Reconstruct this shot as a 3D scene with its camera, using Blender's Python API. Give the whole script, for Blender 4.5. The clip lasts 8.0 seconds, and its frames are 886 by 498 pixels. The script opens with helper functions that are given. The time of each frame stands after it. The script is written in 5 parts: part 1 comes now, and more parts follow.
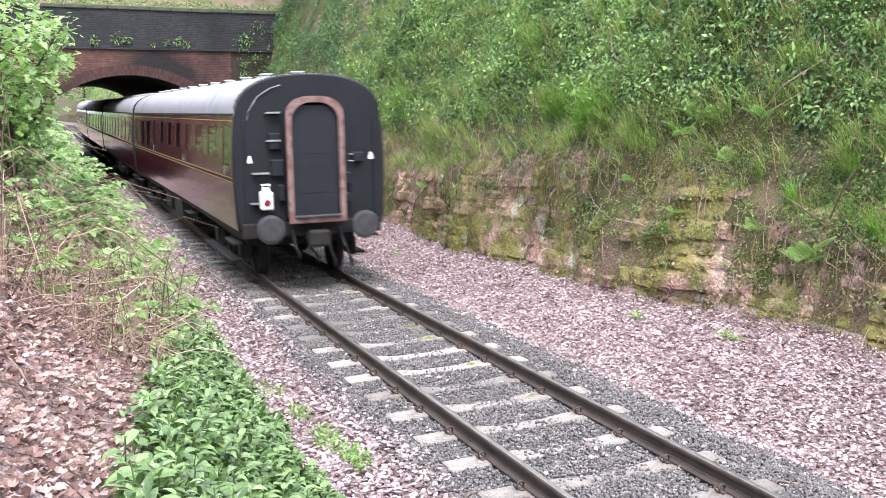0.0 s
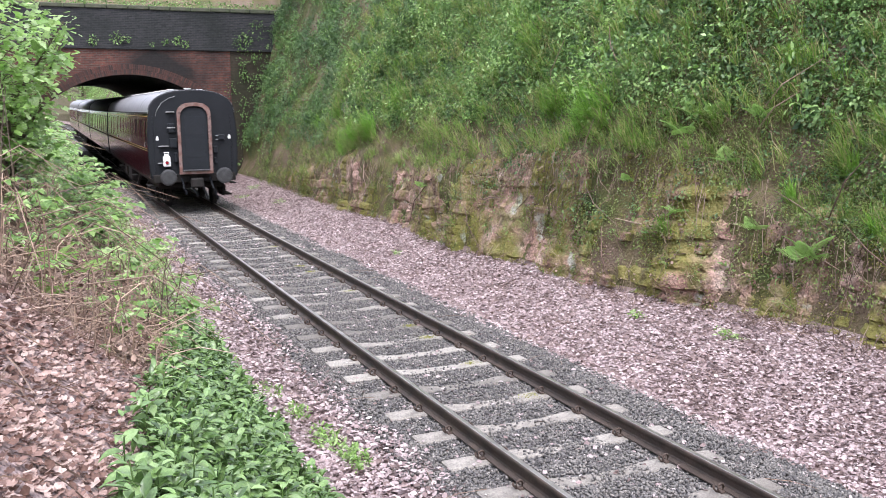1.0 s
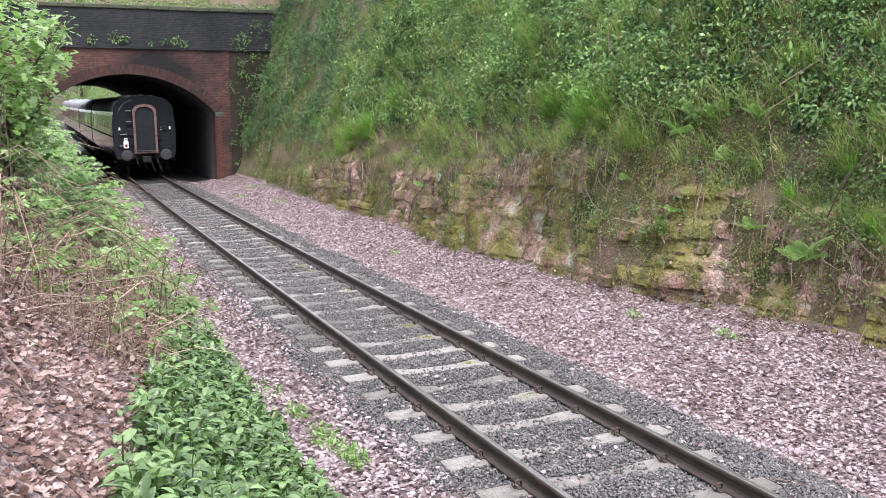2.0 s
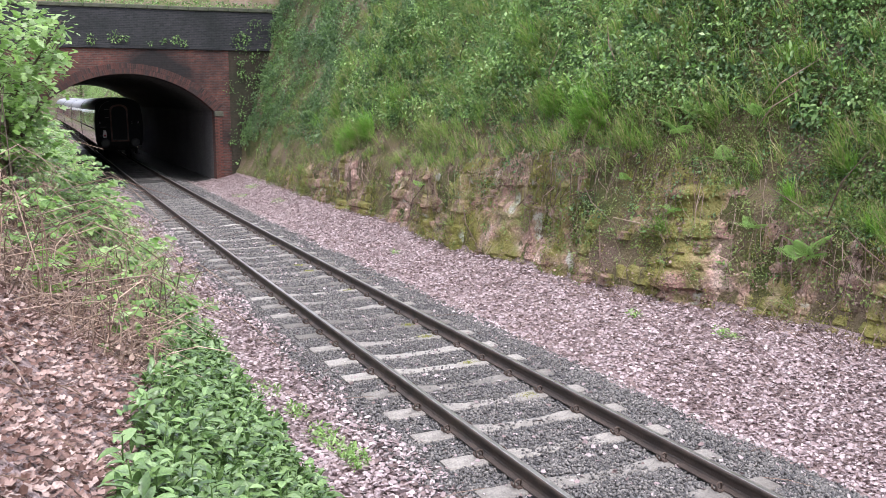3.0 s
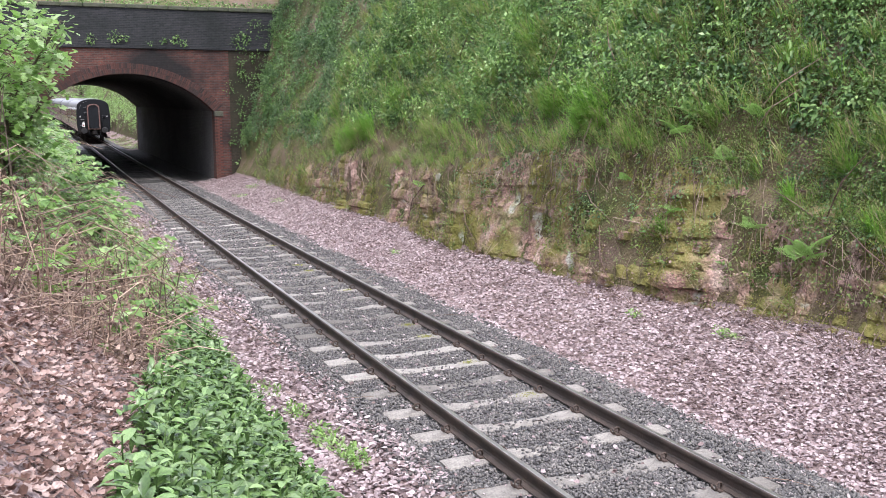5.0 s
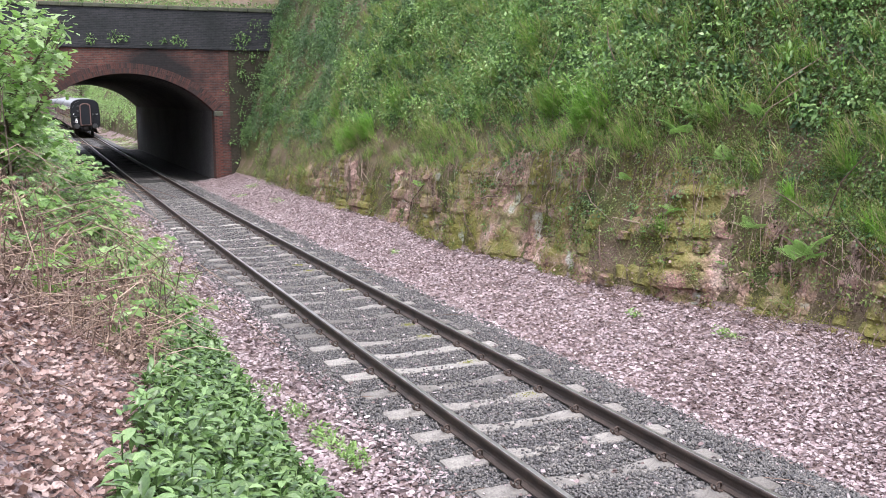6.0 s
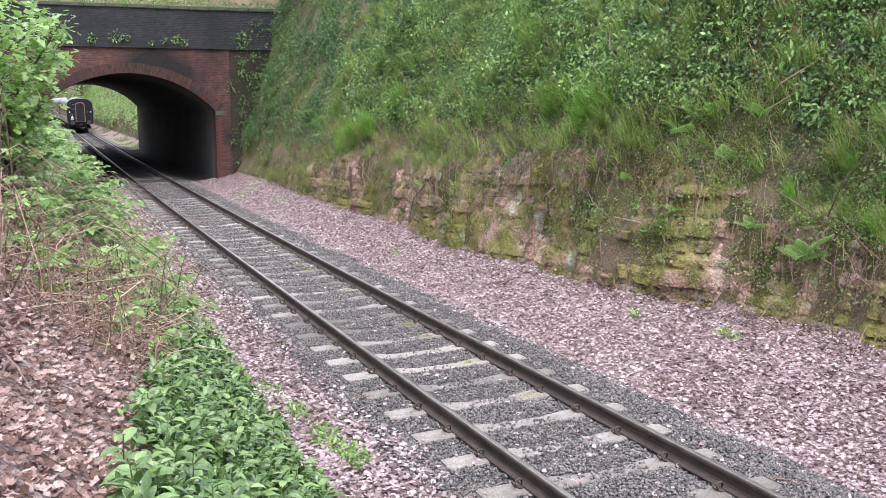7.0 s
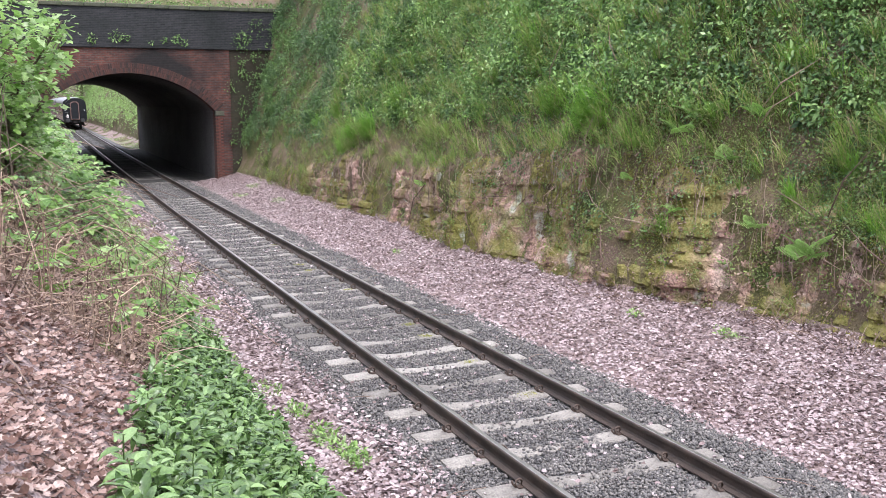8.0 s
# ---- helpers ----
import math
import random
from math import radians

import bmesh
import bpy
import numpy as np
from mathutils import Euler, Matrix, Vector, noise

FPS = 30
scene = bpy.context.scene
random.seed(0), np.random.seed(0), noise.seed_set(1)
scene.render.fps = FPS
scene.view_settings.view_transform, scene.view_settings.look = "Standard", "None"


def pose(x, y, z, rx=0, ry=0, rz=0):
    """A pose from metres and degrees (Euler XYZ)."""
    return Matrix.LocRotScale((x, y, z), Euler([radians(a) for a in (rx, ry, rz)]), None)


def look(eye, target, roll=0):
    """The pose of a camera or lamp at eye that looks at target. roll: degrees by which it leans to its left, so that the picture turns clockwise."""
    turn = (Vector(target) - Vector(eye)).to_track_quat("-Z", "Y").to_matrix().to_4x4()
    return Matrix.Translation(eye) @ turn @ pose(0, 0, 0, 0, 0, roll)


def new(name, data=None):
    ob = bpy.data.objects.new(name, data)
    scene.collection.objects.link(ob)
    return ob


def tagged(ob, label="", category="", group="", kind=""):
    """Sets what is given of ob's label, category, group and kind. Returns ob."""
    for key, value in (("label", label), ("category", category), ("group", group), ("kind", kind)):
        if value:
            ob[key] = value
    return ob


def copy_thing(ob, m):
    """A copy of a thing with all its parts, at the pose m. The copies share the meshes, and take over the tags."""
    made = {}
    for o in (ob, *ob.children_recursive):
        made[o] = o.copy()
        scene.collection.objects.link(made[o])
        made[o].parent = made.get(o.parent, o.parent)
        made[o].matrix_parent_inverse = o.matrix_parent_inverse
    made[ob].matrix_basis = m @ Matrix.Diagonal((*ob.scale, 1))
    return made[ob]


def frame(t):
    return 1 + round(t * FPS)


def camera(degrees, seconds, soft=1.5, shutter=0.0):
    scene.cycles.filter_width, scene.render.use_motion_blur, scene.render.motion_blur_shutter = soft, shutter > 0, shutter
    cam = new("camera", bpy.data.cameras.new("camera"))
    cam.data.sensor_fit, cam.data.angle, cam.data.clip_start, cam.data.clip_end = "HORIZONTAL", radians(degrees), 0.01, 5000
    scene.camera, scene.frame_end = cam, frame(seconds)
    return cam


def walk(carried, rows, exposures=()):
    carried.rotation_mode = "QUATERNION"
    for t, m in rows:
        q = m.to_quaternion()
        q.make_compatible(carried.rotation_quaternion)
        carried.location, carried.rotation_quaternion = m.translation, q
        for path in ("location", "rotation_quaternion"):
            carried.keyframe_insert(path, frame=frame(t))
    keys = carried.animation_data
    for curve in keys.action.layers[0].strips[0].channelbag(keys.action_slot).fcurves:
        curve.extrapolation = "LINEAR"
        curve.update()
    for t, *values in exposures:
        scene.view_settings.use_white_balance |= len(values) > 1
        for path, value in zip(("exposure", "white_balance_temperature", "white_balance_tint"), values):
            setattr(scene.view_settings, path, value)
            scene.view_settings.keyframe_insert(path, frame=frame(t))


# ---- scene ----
# ================= camera =================
EYE = Vector((-4.524, 0.0, 3.058))
LENS = 1714.36  # focal length over a picture 1568 wide


def aim(dx, dy):
    """Pose of the held camera; dx, dy are its small sway in thousandths of the focal length."""
    yaw, pitch = 0.393546 - dx / LENS, 0.141952 - dy / LENS
    way = Vector((math.sin(yaw) * math.cos(pitch), math.cos(yaw) * math.cos(pitch), -math.sin(pitch)))
    return look(EYE, EYE + way, -0.176)


cam = camera(49.15, 8.0, 0.75, 0.5)
walk(cam, [(0.0, aim(3.2, 3.6)), (0.5, aim(1.5, 2.6)), (1.0, aim(1.4, 2.5)), (1.5, aim(0.2, 2.4)),
           (3.0, aim(-1.5, 1.0)), (4.5, aim(-1.6, 0.9)), (6.0, aim(-2.0, 0.6)), (6.5, aim(-1.6, 0.0)),
           (7.0, aim(0.0, 0.0)), (8.0, aim(0.0, 0.0))],
     exposures=[(0.0, 1.45, 5900, 15), (0.5, 1.22, 5900, 15), (1.0, 1.08, 5900, 15), (1.5, 1.02, 5900, 15), (3.0, 1.0, 5900, 15), (8.0, 1.0, 5900, 15)])

# ================= light =================
world = bpy.data.worlds.new("world")
scene.world = world
world.use_nodes = True
wt = world.node_tree
sky = wt.nodes.new("ShaderNodeTexSky")
sky.sky_type = "NISHITA"
sky.sun_disc = False
sky.sun_elevation, sky.sun_rotation = radians(63), radians(193)
sky.air_density, sky.dust_density, sky.ozone_density = 1.0, 6.0, 0.6
soft = wt.nodes.new("ShaderNodeMixRGB")
soft.inputs[0].default_value = 0.6
soft.inputs[2].default_value = (11.0, 11.2, 11.6, 1)
wt.links.new(sky.outputs[0], soft.inputs[1])
wt.links.new(soft.outputs[0], wt.nodes["Background"].inputs[0])
wt.nodes["Background"].inputs[1].default_value = 0.15
sun = new("sun", bpy.data.lights.new("sun", "SUN"))
sun.data.energy, sun.data.angle, sun.data.color = 1.9, radians(20), (1.0, 0.95, 0.88)
sun.matrix_world = look((0, 0, 60), (7, 30, 0))


# ================= track line and lie of the land =================
def tx(y):
    """Sideways place of the track's middle."""
    u = min(max(y, -40), 150) - 12
    x = 0.000125 * u * u - 1.0e-6 * u ** 3 * 1.12
    return x if y < 150 else x - (y - 150) * 0.035


def tz(y):
    """Height of the rail tops."""
    u = min(max(y, 5), 150) - 12
    return -0.00044 * u + 0.000073 * u * u


CANT = 0.0153
PORTAL, FAR = 46.06, 82.6  # the tunnel's two mouths
ARCH_X, ARCH_W, SPRING, CROWN = -0.66, 3.83, 3.06, 4.76
FAR_DX, FAR_DZ = -0.15, 0.42  # the far mouth lies higher, as the line climbs


def along(points, y):
    """Piecewise linear value over y."""
    if y <= points[0][0]:
        return points[0][1]
    for (a, va), (b, vb) in zip(points, points[1:]):
        if y <= b:
            return va + (vb - va) * (y - a) / (b - a)
    return points[-1][1]


def toe_right(y):
    base = along([(4, 5.6), (9, 5.3), (11, 5.35), (12.2, 4.95), (14.3, 4.3), (17.8, 4.3), (20, 3.95), (25, 4.4), (29, 4.1),
                  (38, 4.3), (46, 4.0), (48, 4.6), (82, 4.2), (90, 3.6), (150, 3.0)], y)
    return base + (tx(y) if y > 50 else 0)


def toe_left(y):
    base = along([(0, -2.5), (8, -2.45), (12, -2.4), (16, -2.2), (20, -2.1), (38, -2.2), (45, -4.6), (47, -5.3), (82, -5.3), (86, -4.5), (150, -3.5)], y)
    return base + (tx(y) if y > 50 else 0)


def fbm(x, y, z=0.0, n=4):
    return noise.fractal(Vector((x, y, z)), 1.0, 2.0, n)


def rock_top(y):
    """Height of the bare sandstone above the toe."""
    return along([(0, 1.1), (9, 1.2), (11.2, 1.5), (12.6, 1.95), (14, 2.35), (16, 2.3), (19, 2.05), (21, 1.7), (26, 1.5), (29, 1.7), (32, 1.25), (35, 0.8), (38, 0.45), (46, 0.1), (82, 0.3), (86, 1.6), (150, 1.6)], y)


def right_face(y, h):
    """Point of the cutting's right slope, h metres up from the toe."""
    r = rock_top(y)
    lean = along([(0, 0.62), (14, 0.55), (30, 0.42), (46, 0.30), (82, 0.4), (100, 0.5)], y)
    x = toe_right(y) + 0.22 * min(h, r) + (0.12 if h > r + 0.25 else 0.12 * max(0, h - r) / 0.25) + lean * max(0, h - r)
    x += 0.25 * fbm(y * 0.35, h * 0.5, 1.7) * min(1, h)
    return x, tz(y) + toe_z(y) + h


def toe_z(y):
    return along([(0, 0.02), (20, 0.0), (30, 0.03), (46, 0.05)], y)


def floor_z(d, y):
    """Height of the cutting's floor at d metres across the track, above or under the rail tops."""
    a = abs(d)
    z = -0.2 if a < 1.45 else -0.2 - 0.14 * min(1, (a - 1.45) / 0.6)
    right = toe_right(y) - tx(y)
    if d > 2.3:
        z = -0.34 + (toe_z(y) + 0.34) * min(1.0, (d - 2.3) / max(0.3, right - 2.3)) ** 1.3
    return tz(y) + z + CANT * max(-1.5, min(1.5, d)) + (0.03 * fbm(d * 0.8, y * 0.8) if a > 1.5 else 0)


def left_z(x, y):
    """Height of the left bank at x."""
    u = max(0.0, toe_left(y) - x)
    slope = 0.84 if y < 40 else 1.6
    h = slope * u if u < 7 else slope * 7 + (u - 7) * 0.05
    return tz(y) - 0.34 + h + 0.12 * fbm(x * 0.6, y * 0.6, 4.0) * min(1, u * 2)


# ================= mesh helpers =================
class Shape:
    """Collects vertices and faces of one mesh."""

    def __init__(self):
        self.v, self.f, self.smooth = [], [], False

    def add(self, verts, faces):
        n = len(self.v)
        self.v.extend([tuple(q) for q in verts])
        self.f.extend([tuple(n + i for i in q) for q in faces])
        return self

    def box(self, x0, y0, z0, x1, y1, z1, b=0.0, m=None):
        """A box whose edges are chamfered by b."""
        if b <= 0:
            vs = [(x, y, z) for x in (x0, x1) for y in (y0, y1) for z in (z0, z1)]
            fs = [(0, 1, 3, 2), (4, 6, 7, 5), (0, 4, 5, 1), (2, 3, 7, 6), (0, 2, 6, 4), (1, 5, 7, 3)]
        else:
            b = min(b, (x1 - x0) * 0.49, (y1 - y0) * 0.49, (z1 - z0) * 0.49)
            vs, fs = [], []
            def ring(i, z):
                return [(x0 + i, y0 + b, z), (x0 + b, y0 + i, z), (x1 - b, y0 + i, z), (x1 - i, y0 + b, z), (x1 - i, y1 - b, z), (x1 - b, y1 - i, z), (x0 + b, y1 - i, z), (x0 + i, y1 - b, z)]
            for i, z in ((b, z0), (0, z0 + b), (0, z1 - b), (b, z1)):
                vs += ring(i if i == 0 else b * 0.9, z)
            for k in range(3):
                for j in range(8):
                    fs.append((k * 8 + j, k * 8 + (j + 1) % 8, k * 8 + 8 + (j + 1) % 8, k * 8 + 8 + j))
            fs += [tuple(range(7, -1, -1)), tuple(range(24, 32))]
        if m is not None:
            vs = [m @ Vector(q) for q in vs]
        return self.add(vs, fs)

    def tube(self, path, radius, sides=8, caps=True):
        """A round bar along a path; radius is a number or one for each point."""
        path = [Vector(q) for q in path]
        rs = radius if isinstance(radius, (list, tuple)) else [radius] * len(path)
        n = len(self.v)
        up = Vector((0, 0, 1))
        for i, q in enumerate(path):
            d = (path[min(i + 1, len(path) - 1)] - path[max(i - 1, 0)]).normalized()
            side = d.cross(up if abs(d.z) < 0.95 else Vector((1, 0, 0))).normalized()
            top = side.cross(d)
            for k in range(sides):
                a = 2 * math.pi * k / sides
                self.v.append(tuple(q + (side * math.cos(a) + top * math.sin(a)) * rs[i]))
        for i in range(len(path) - 1):
            for k in range(sides):
                a, b = n + i * sides + k, n + i * sides + (k + 1) % sides
                self.f.append((a, b, b + sides, a + sides))
        if caps:
            self.f.append(tuple(n + k for k in range(sides - 1, -1, -1)))
            e = n + (len(path) - 1) * sides
            self.f.append(tuple(e + k for k in range(sides)))
        return self

    def loft(self, rings, closed=True, caps=False):
        """Skin between rings of equal length."""
        n, c = len(self.v), len(rings[0])
        for r in rings:
            self.v.extend([tuple(q) for q in r])
        for i in range(len(rings) - 1):
            for k in range(c if closed else c - 1):
                a, b = n + i * c + k, n + i * c + (k + 1) % c
                self.f.append((a, b, b + c, a + c))
        if caps:
            self.f.append(tuple(n + k for k in range(c - 1, -1, -1)))
            self.f.append(tuple(n + (len(rings) - 1) * c + k for k in range(c)))
        return self

    def mesh(self, name, material, smooth=False):
        me = bpy.data.meshes.new(name)
        me.from_pydata(self.v, [], self.f)
        me.materials.append(material)
        if smooth:
            me.polygons.foreach_set("use_smooth", [True] * len(me.polygons))
        me.update()
        return me


def part(name, shape, material, parent=None, label="", smooth=False):
    """Links a shape as one mesh object, under its thing if one is given."""
    ob = new(name, shape if isinstance(shape, bpy.types.Mesh) else shape.mesh(name, material, smooth))
    if parent:
        ob.parent = parent
    return tagged(ob, label)


def piece(name, me, parent, m):
    ob = new(name, me)
    ob.parent = parent
    ob.matrix_basis = m
    return ob


# ================= materials =================
def surf(name, colors, scale=2.0, rough=0.8, bump=0.3, fine=40.0, metal=0.0, vary="", spread=0.25, stretch=(1, 1, 1), translucent=0.0, grain=0.25, coat=0.0, depth=0.01):
    """A surface: colours mixed by a coarse noise, lighter and darker by a fine one, with fine relief; vary: 'island' or 'object'."""
    m = bpy.data.materials.new(name)
    m.use_nodes = True
    nt = m.node_tree
    nd, ln = nt.nodes, nt.links
    bs = nd["Principled BSDF"]
    tc, mp = nd.new("ShaderNodeTexCoord"), nd.new("ShaderNodeMapping")
    mp.inputs["Scale"].default_value = stretch
    ln.new(tc.outputs["Object"], mp.inputs[0])
    n1, n2 = nd.new("ShaderNodeTexNoise"), nd.new("ShaderNodeTexNoise")
    n1.inputs["Scale"].default_value, n1.inputs["Detail"].default_value = scale, 6
    n2.inputs["Scale"].default_value, n2.inputs["Detail"].default_value = fine, 4
    ramp = nd.new("ShaderNodeValToRGB")
    while len(ramp.color_ramp.elements) < len(colors):
        ramp.color_ramp.elements.new(0.5)
    for i, (e, c) in enumerate(zip(ramp.color_ramp.elements, colors)):
        e.position, e.color = 0.3 + 0.4 * i / max(1, len(colors) - 1), (*c, 1)
    ln.new(mp.outputs[0], n1.inputs["Vector"])
    ln.new(mp.outputs[0], n2.inputs["Vector"])
    hsv = nd.new("ShaderNodeHueSaturation")
    ln.new(ramp.outputs[0], hsv.inputs["Color"])
    rng = nd.new("ShaderNodeMapRange")
    rng.inputs["From Min"].default_value, rng.inputs["From Max"].default_value = 0.3, 0.7
    rng.inputs["To Min"].default_value, rng.inputs["To Max"].default_value = 1 - grain, 1 + grain
    ln.new(n2.outputs[0], rng.inputs["Value"])
    if vary:
        src = nd.new("ShaderNodeNewGeometry").outputs["Random Per Island"] if vary == "island" else nd.new("ShaderNodeObjectInfo").outputs["Random"]
        add = nd.new("ShaderNodeMath")
        add.operation = "MULTIPLY_ADD"
        add.inputs[1].default_value = 0.55
        ln.new(src, add.inputs[0])
        half = nd.new("ShaderNodeMath")
        half.operation = "MULTIPLY_ADD"
        half.inputs[1].default_value, half.inputs[2].default_value = 0.55, -0.05
        ln.new(n1.outputs[0], half.inputs[0])
        ln.new(half.outputs[0], add.inputs[2])
        ln.new(add.outputs[0], ramp.inputs[0])
        r2 = nd.new("ShaderNodeMapRange")
        r2.inputs["To Min"].default_value, r2.inputs["To Max"].default_value = 1 - spread, 1 + spread
        wob = nd.new("ShaderNodeMath")
        wob.operation = "FRACT"
        mul = nd.new("ShaderNodeMath")
        mul.operation = "MULTIPLY"
        mul.inputs[1].default_value = 7.31
        ln.new(src, mul.inputs[0])
        ln.new(mul.outputs[0], wob.inputs[0])
        ln.new(wob.outputs[0], r2.inputs["Value"])
        both = nd.new("ShaderNodeMath")
        both.operation = "MULTIPLY"
        ln.new(rng.outputs[0], both.inputs[0])
        ln.new(r2.outputs[0], both.inputs[1])
        ln.new(both.outputs[0], hsv.inputs["Value"])
    else:
        ln.new(n1.outputs[0], ramp.inputs[0])
        ln.new(rng.outputs[0], hsv.inputs["Value"])
    ln.new(hsv.outputs[0], bs.inputs["Base Color"])
    bs.inputs["Roughness"].default_value, bs.inputs["Metallic"].default_value = rough, metal
    bs.inputs["Coat Weight"].default_value = coat
    if rough > 0.6 and metal == 0:
        bs.inputs["Specular IOR Level"].default_value = 0.3
    if bump:
        bp = nd.new("ShaderNodeBump")
        bp.inputs["Strength"].default_value, bp.inputs["Distance"].default_value = bump, depth
        ln.new(n2.outputs[0], bp.inputs["Height"])
        ln.new(bp.outputs[0], bs.inputs["Normal"])
    if translucent:
        tr, mx = nd.new("ShaderNodeBsdfTranslucent"), nd.new("ShaderNodeMixShader")
        mx.inputs[0].default_value = translucent
        ln.new(hsv.outputs[0], tr.inputs[0])
        ln.new(bs.outputs[0], mx.inputs[1])
        ln.new(tr.outputs[0], mx.inputs[2])
        ln.new(mx.outputs[0], nd["Material Output"].inputs[0])
    return m


def brickwork(name, brick_a, brick_b, mortar, soot, soot_amount=0.5):
    """Brick courses of real size on walls that face along y or x, with soot and damp in large patches."""
    m = surf(name, [(0.2, 0.1, 0.08), (0.3, 0.12, 0.08)], 3, 0.85, 0)
    nd, ln = m.node_tree.nodes, m.node_tree.links
    bs = nd["Principled BSDF"]
    tc = nd.new("ShaderNodeTexCoord")
    sep, cmb, sm = nd.new("ShaderNodeSeparateXYZ"), nd.new("ShaderNodeCombineXYZ"), nd.new("ShaderNodeMath")
    sm.operation = "ADD"
    ln.new(tc.outputs["Object"], sep.inputs[0])
    ln.new(sep.outputs[0], sm.inputs[0])
    ln.new(sep.outputs[1], sm.inputs[1])
    ln.new(sm.outputs[0], cmb.inputs[0])
    ln.new(sep.outputs[2], cmb.inputs[1])
    br = nd.new("ShaderNodeTexBrick")
    br.inputs["Scale"].default_value = 1.0
    br.inputs["Brick Width"].default_value, br.inputs["Row Height"].default_value = 0.225, 0.075
    br.inputs["Mortar Size"].default_value = 0.009
    br.inputs["Color1"].default_value, br.inputs["Color2"].default_value, br.inputs["Mortar"].default_value = (*brick_a, 1), (*brick_b, 1), (*mortar, 1)
    ln.new(cmb.outputs[0], br.inputs["Vector"])
    big = nd.new("ShaderNodeTexNoise")
    big.inputs["Scale"].default_value, big.inputs["Detail"].default_value = 0.45, 5
    ln.new(tc.outputs["Object"], big.inputs["Vector"])
    mr = nd.new("ShaderNodeMapRange")
    mr.inputs["From Min"].default_value, mr.inputs["From Max"].default_value = 0.42, 0.68
    mr.inputs["To Max"].default_value = soot_amount
    ln.new(big.outputs[0], mr.inputs["Value"])
    mx = nd.new("ShaderNodeMixRGB")
    mx.inputs[2].default_value = (*soot, 1)
    ln.new(br.outputs["Color"], mx.inputs[1])
    # smoke stain that rises from the crown of the arch
    off, gr, gm, tot = nd.new("ShaderNodeMapping"), nd.new("ShaderNodeTexGradient"), nd.new("ShaderNodeMath"), nd.new("ShaderNodeMath")
    off.vector_type = "TEXTURE"
    off.inputs["Location"].default_value, off.inputs["Scale"].default_value = (0.45, 46.1, 5.0), (2.6, 3.0, 2.0)
    gr.gradient_type = "QUADRATIC_SPHERE"
    ln.new(tc.outputs["Object"], off.inputs[0])
    ln.new(off.outputs[0], gr.inputs[0])
    gm.operation, gm.inputs[1].default_value = "MULTIPLY_ADD", 2.2
    ln.new(gr.outputs["Fac"], gm.inputs[0])
    ln.new(mr.outputs[0], gm.inputs[2])
    tot.operation, tot.inputs[1].default_value = "MINIMUM", 0.95
    ln.new(gm.outputs[0], tot.inputs[0])
    ln.new(tot.outputs[0], mx.inputs[0])
    sm2 = nd.new("ShaderNodeTexNoise")
    sm2.inputs["Scale"].default_value = 9
    ln.new(tc.outputs["Object"], sm2.inputs["Vector"])
    m2 = nd.new("ShaderNodeMapRange")
    m2.inputs["To Min"].default_value, m2.inputs["To Max"].default_value = 0.6, 1.4
    ln.new(sm2.outputs[0], m2.inputs["Value"])
    hs = nd.new("ShaderNodeHueSaturation")
    ln.new(mx.outputs[0], hs.inputs["Color"])
    ln.new(m2.outputs[0], hs.inputs["Value"])
    ln.new(hs.outputs[0], bs.inputs["Base Color"])
    bp = nd.new("ShaderNodeBump")
    bp.inputs["Strength"].default_value, bp.inputs["Distance"].default_value = 0.6, 0.01
    bp.invert = True
    ln.new(br.outputs["Fac"], bp.inputs["Height"])
    ln.new(bp.outputs[0], bs.inputs["Normal"])
    return m


M_SOIL = surf("soil", [(0.075, 0.05, 0.04), (0.13, 0.09, 0.075), (0.19, 0.14, 0.12)], 1.6, 0.95, 0.8, 30, depth=0.03)
M_BALLAST = surf("ballast", [(0.065, 0.063, 0.064), (0.105, 0.102, 0.102), (0.15, 0.145, 0.14)], 9, 0.9, 1.0, 28, grain=0.6, depth=0.03)
M_STONE = surf("ballast_stone", [(0.085, 0.08, 0.08), (0.115, 0.108, 0.104), (0.15, 0.14, 0.132), (0.2, 0.185, 0.172)], 3, 0.85, 0.4, 90, vary="island", spread=0.22)
M_SLEEPER = surf("concrete", [(0.135, 0.122, 0.108), (0.2, 0.183, 0.163), (0.27, 0.25, 0.222)], 7, 0.9, 0.6, 70, vary="object", spread=0.25, grain=0.35)
M_RAIL = surf("rusty_steel", [(0.032, 0.024, 0.02), (0.055, 0.04, 0.032), (0.075, 0.052, 0.04)], 4, 0.7, 0.3, 60, metal=0.2)
M_RAILTOP = surf("worn_rail_top", [(0.30, 0.27, 0.25), (0.42, 0.39, 0.36)], 6, 0.35, 0.1, 90, metal=0.9)
M_CLIP = surf("rusty_clip", [(0.05, 0.035, 0.028), (0.10, 0.07, 0.055)], 20, 0.75, 0.3, 120, metal=0.3)
M_RED = brickwork("red_brick", (0.14, 0.048, 0.034), (0.07, 0.031, 0.025), (0.095, 0.08, 0.07), (0.013, 0.013, 0.013), 0.9)
M_BLUE = brickwork("blue_brick", (0.036, 0.035, 0.04), (0.018, 0.019, 0.022), (0.048, 0.047, 0.045), (0.014, 0.016, 0.015), 0.7)
M_MOSSBRICK = brickwork("mossy_brick", (0.05, 0.036, 0.024), (0.035, 0.026, 0.02), (0.04, 0.035, 0.026), (0.026, 0.028, 0.014), 0.9)
M_DARKBALLAST = surf("dark_ballast", [(0.022, 0.021, 0.02), (0.04, 0.038, 0.035)], 6, 0.9, 1.0, 28, grain=0.5, depth=0.03)
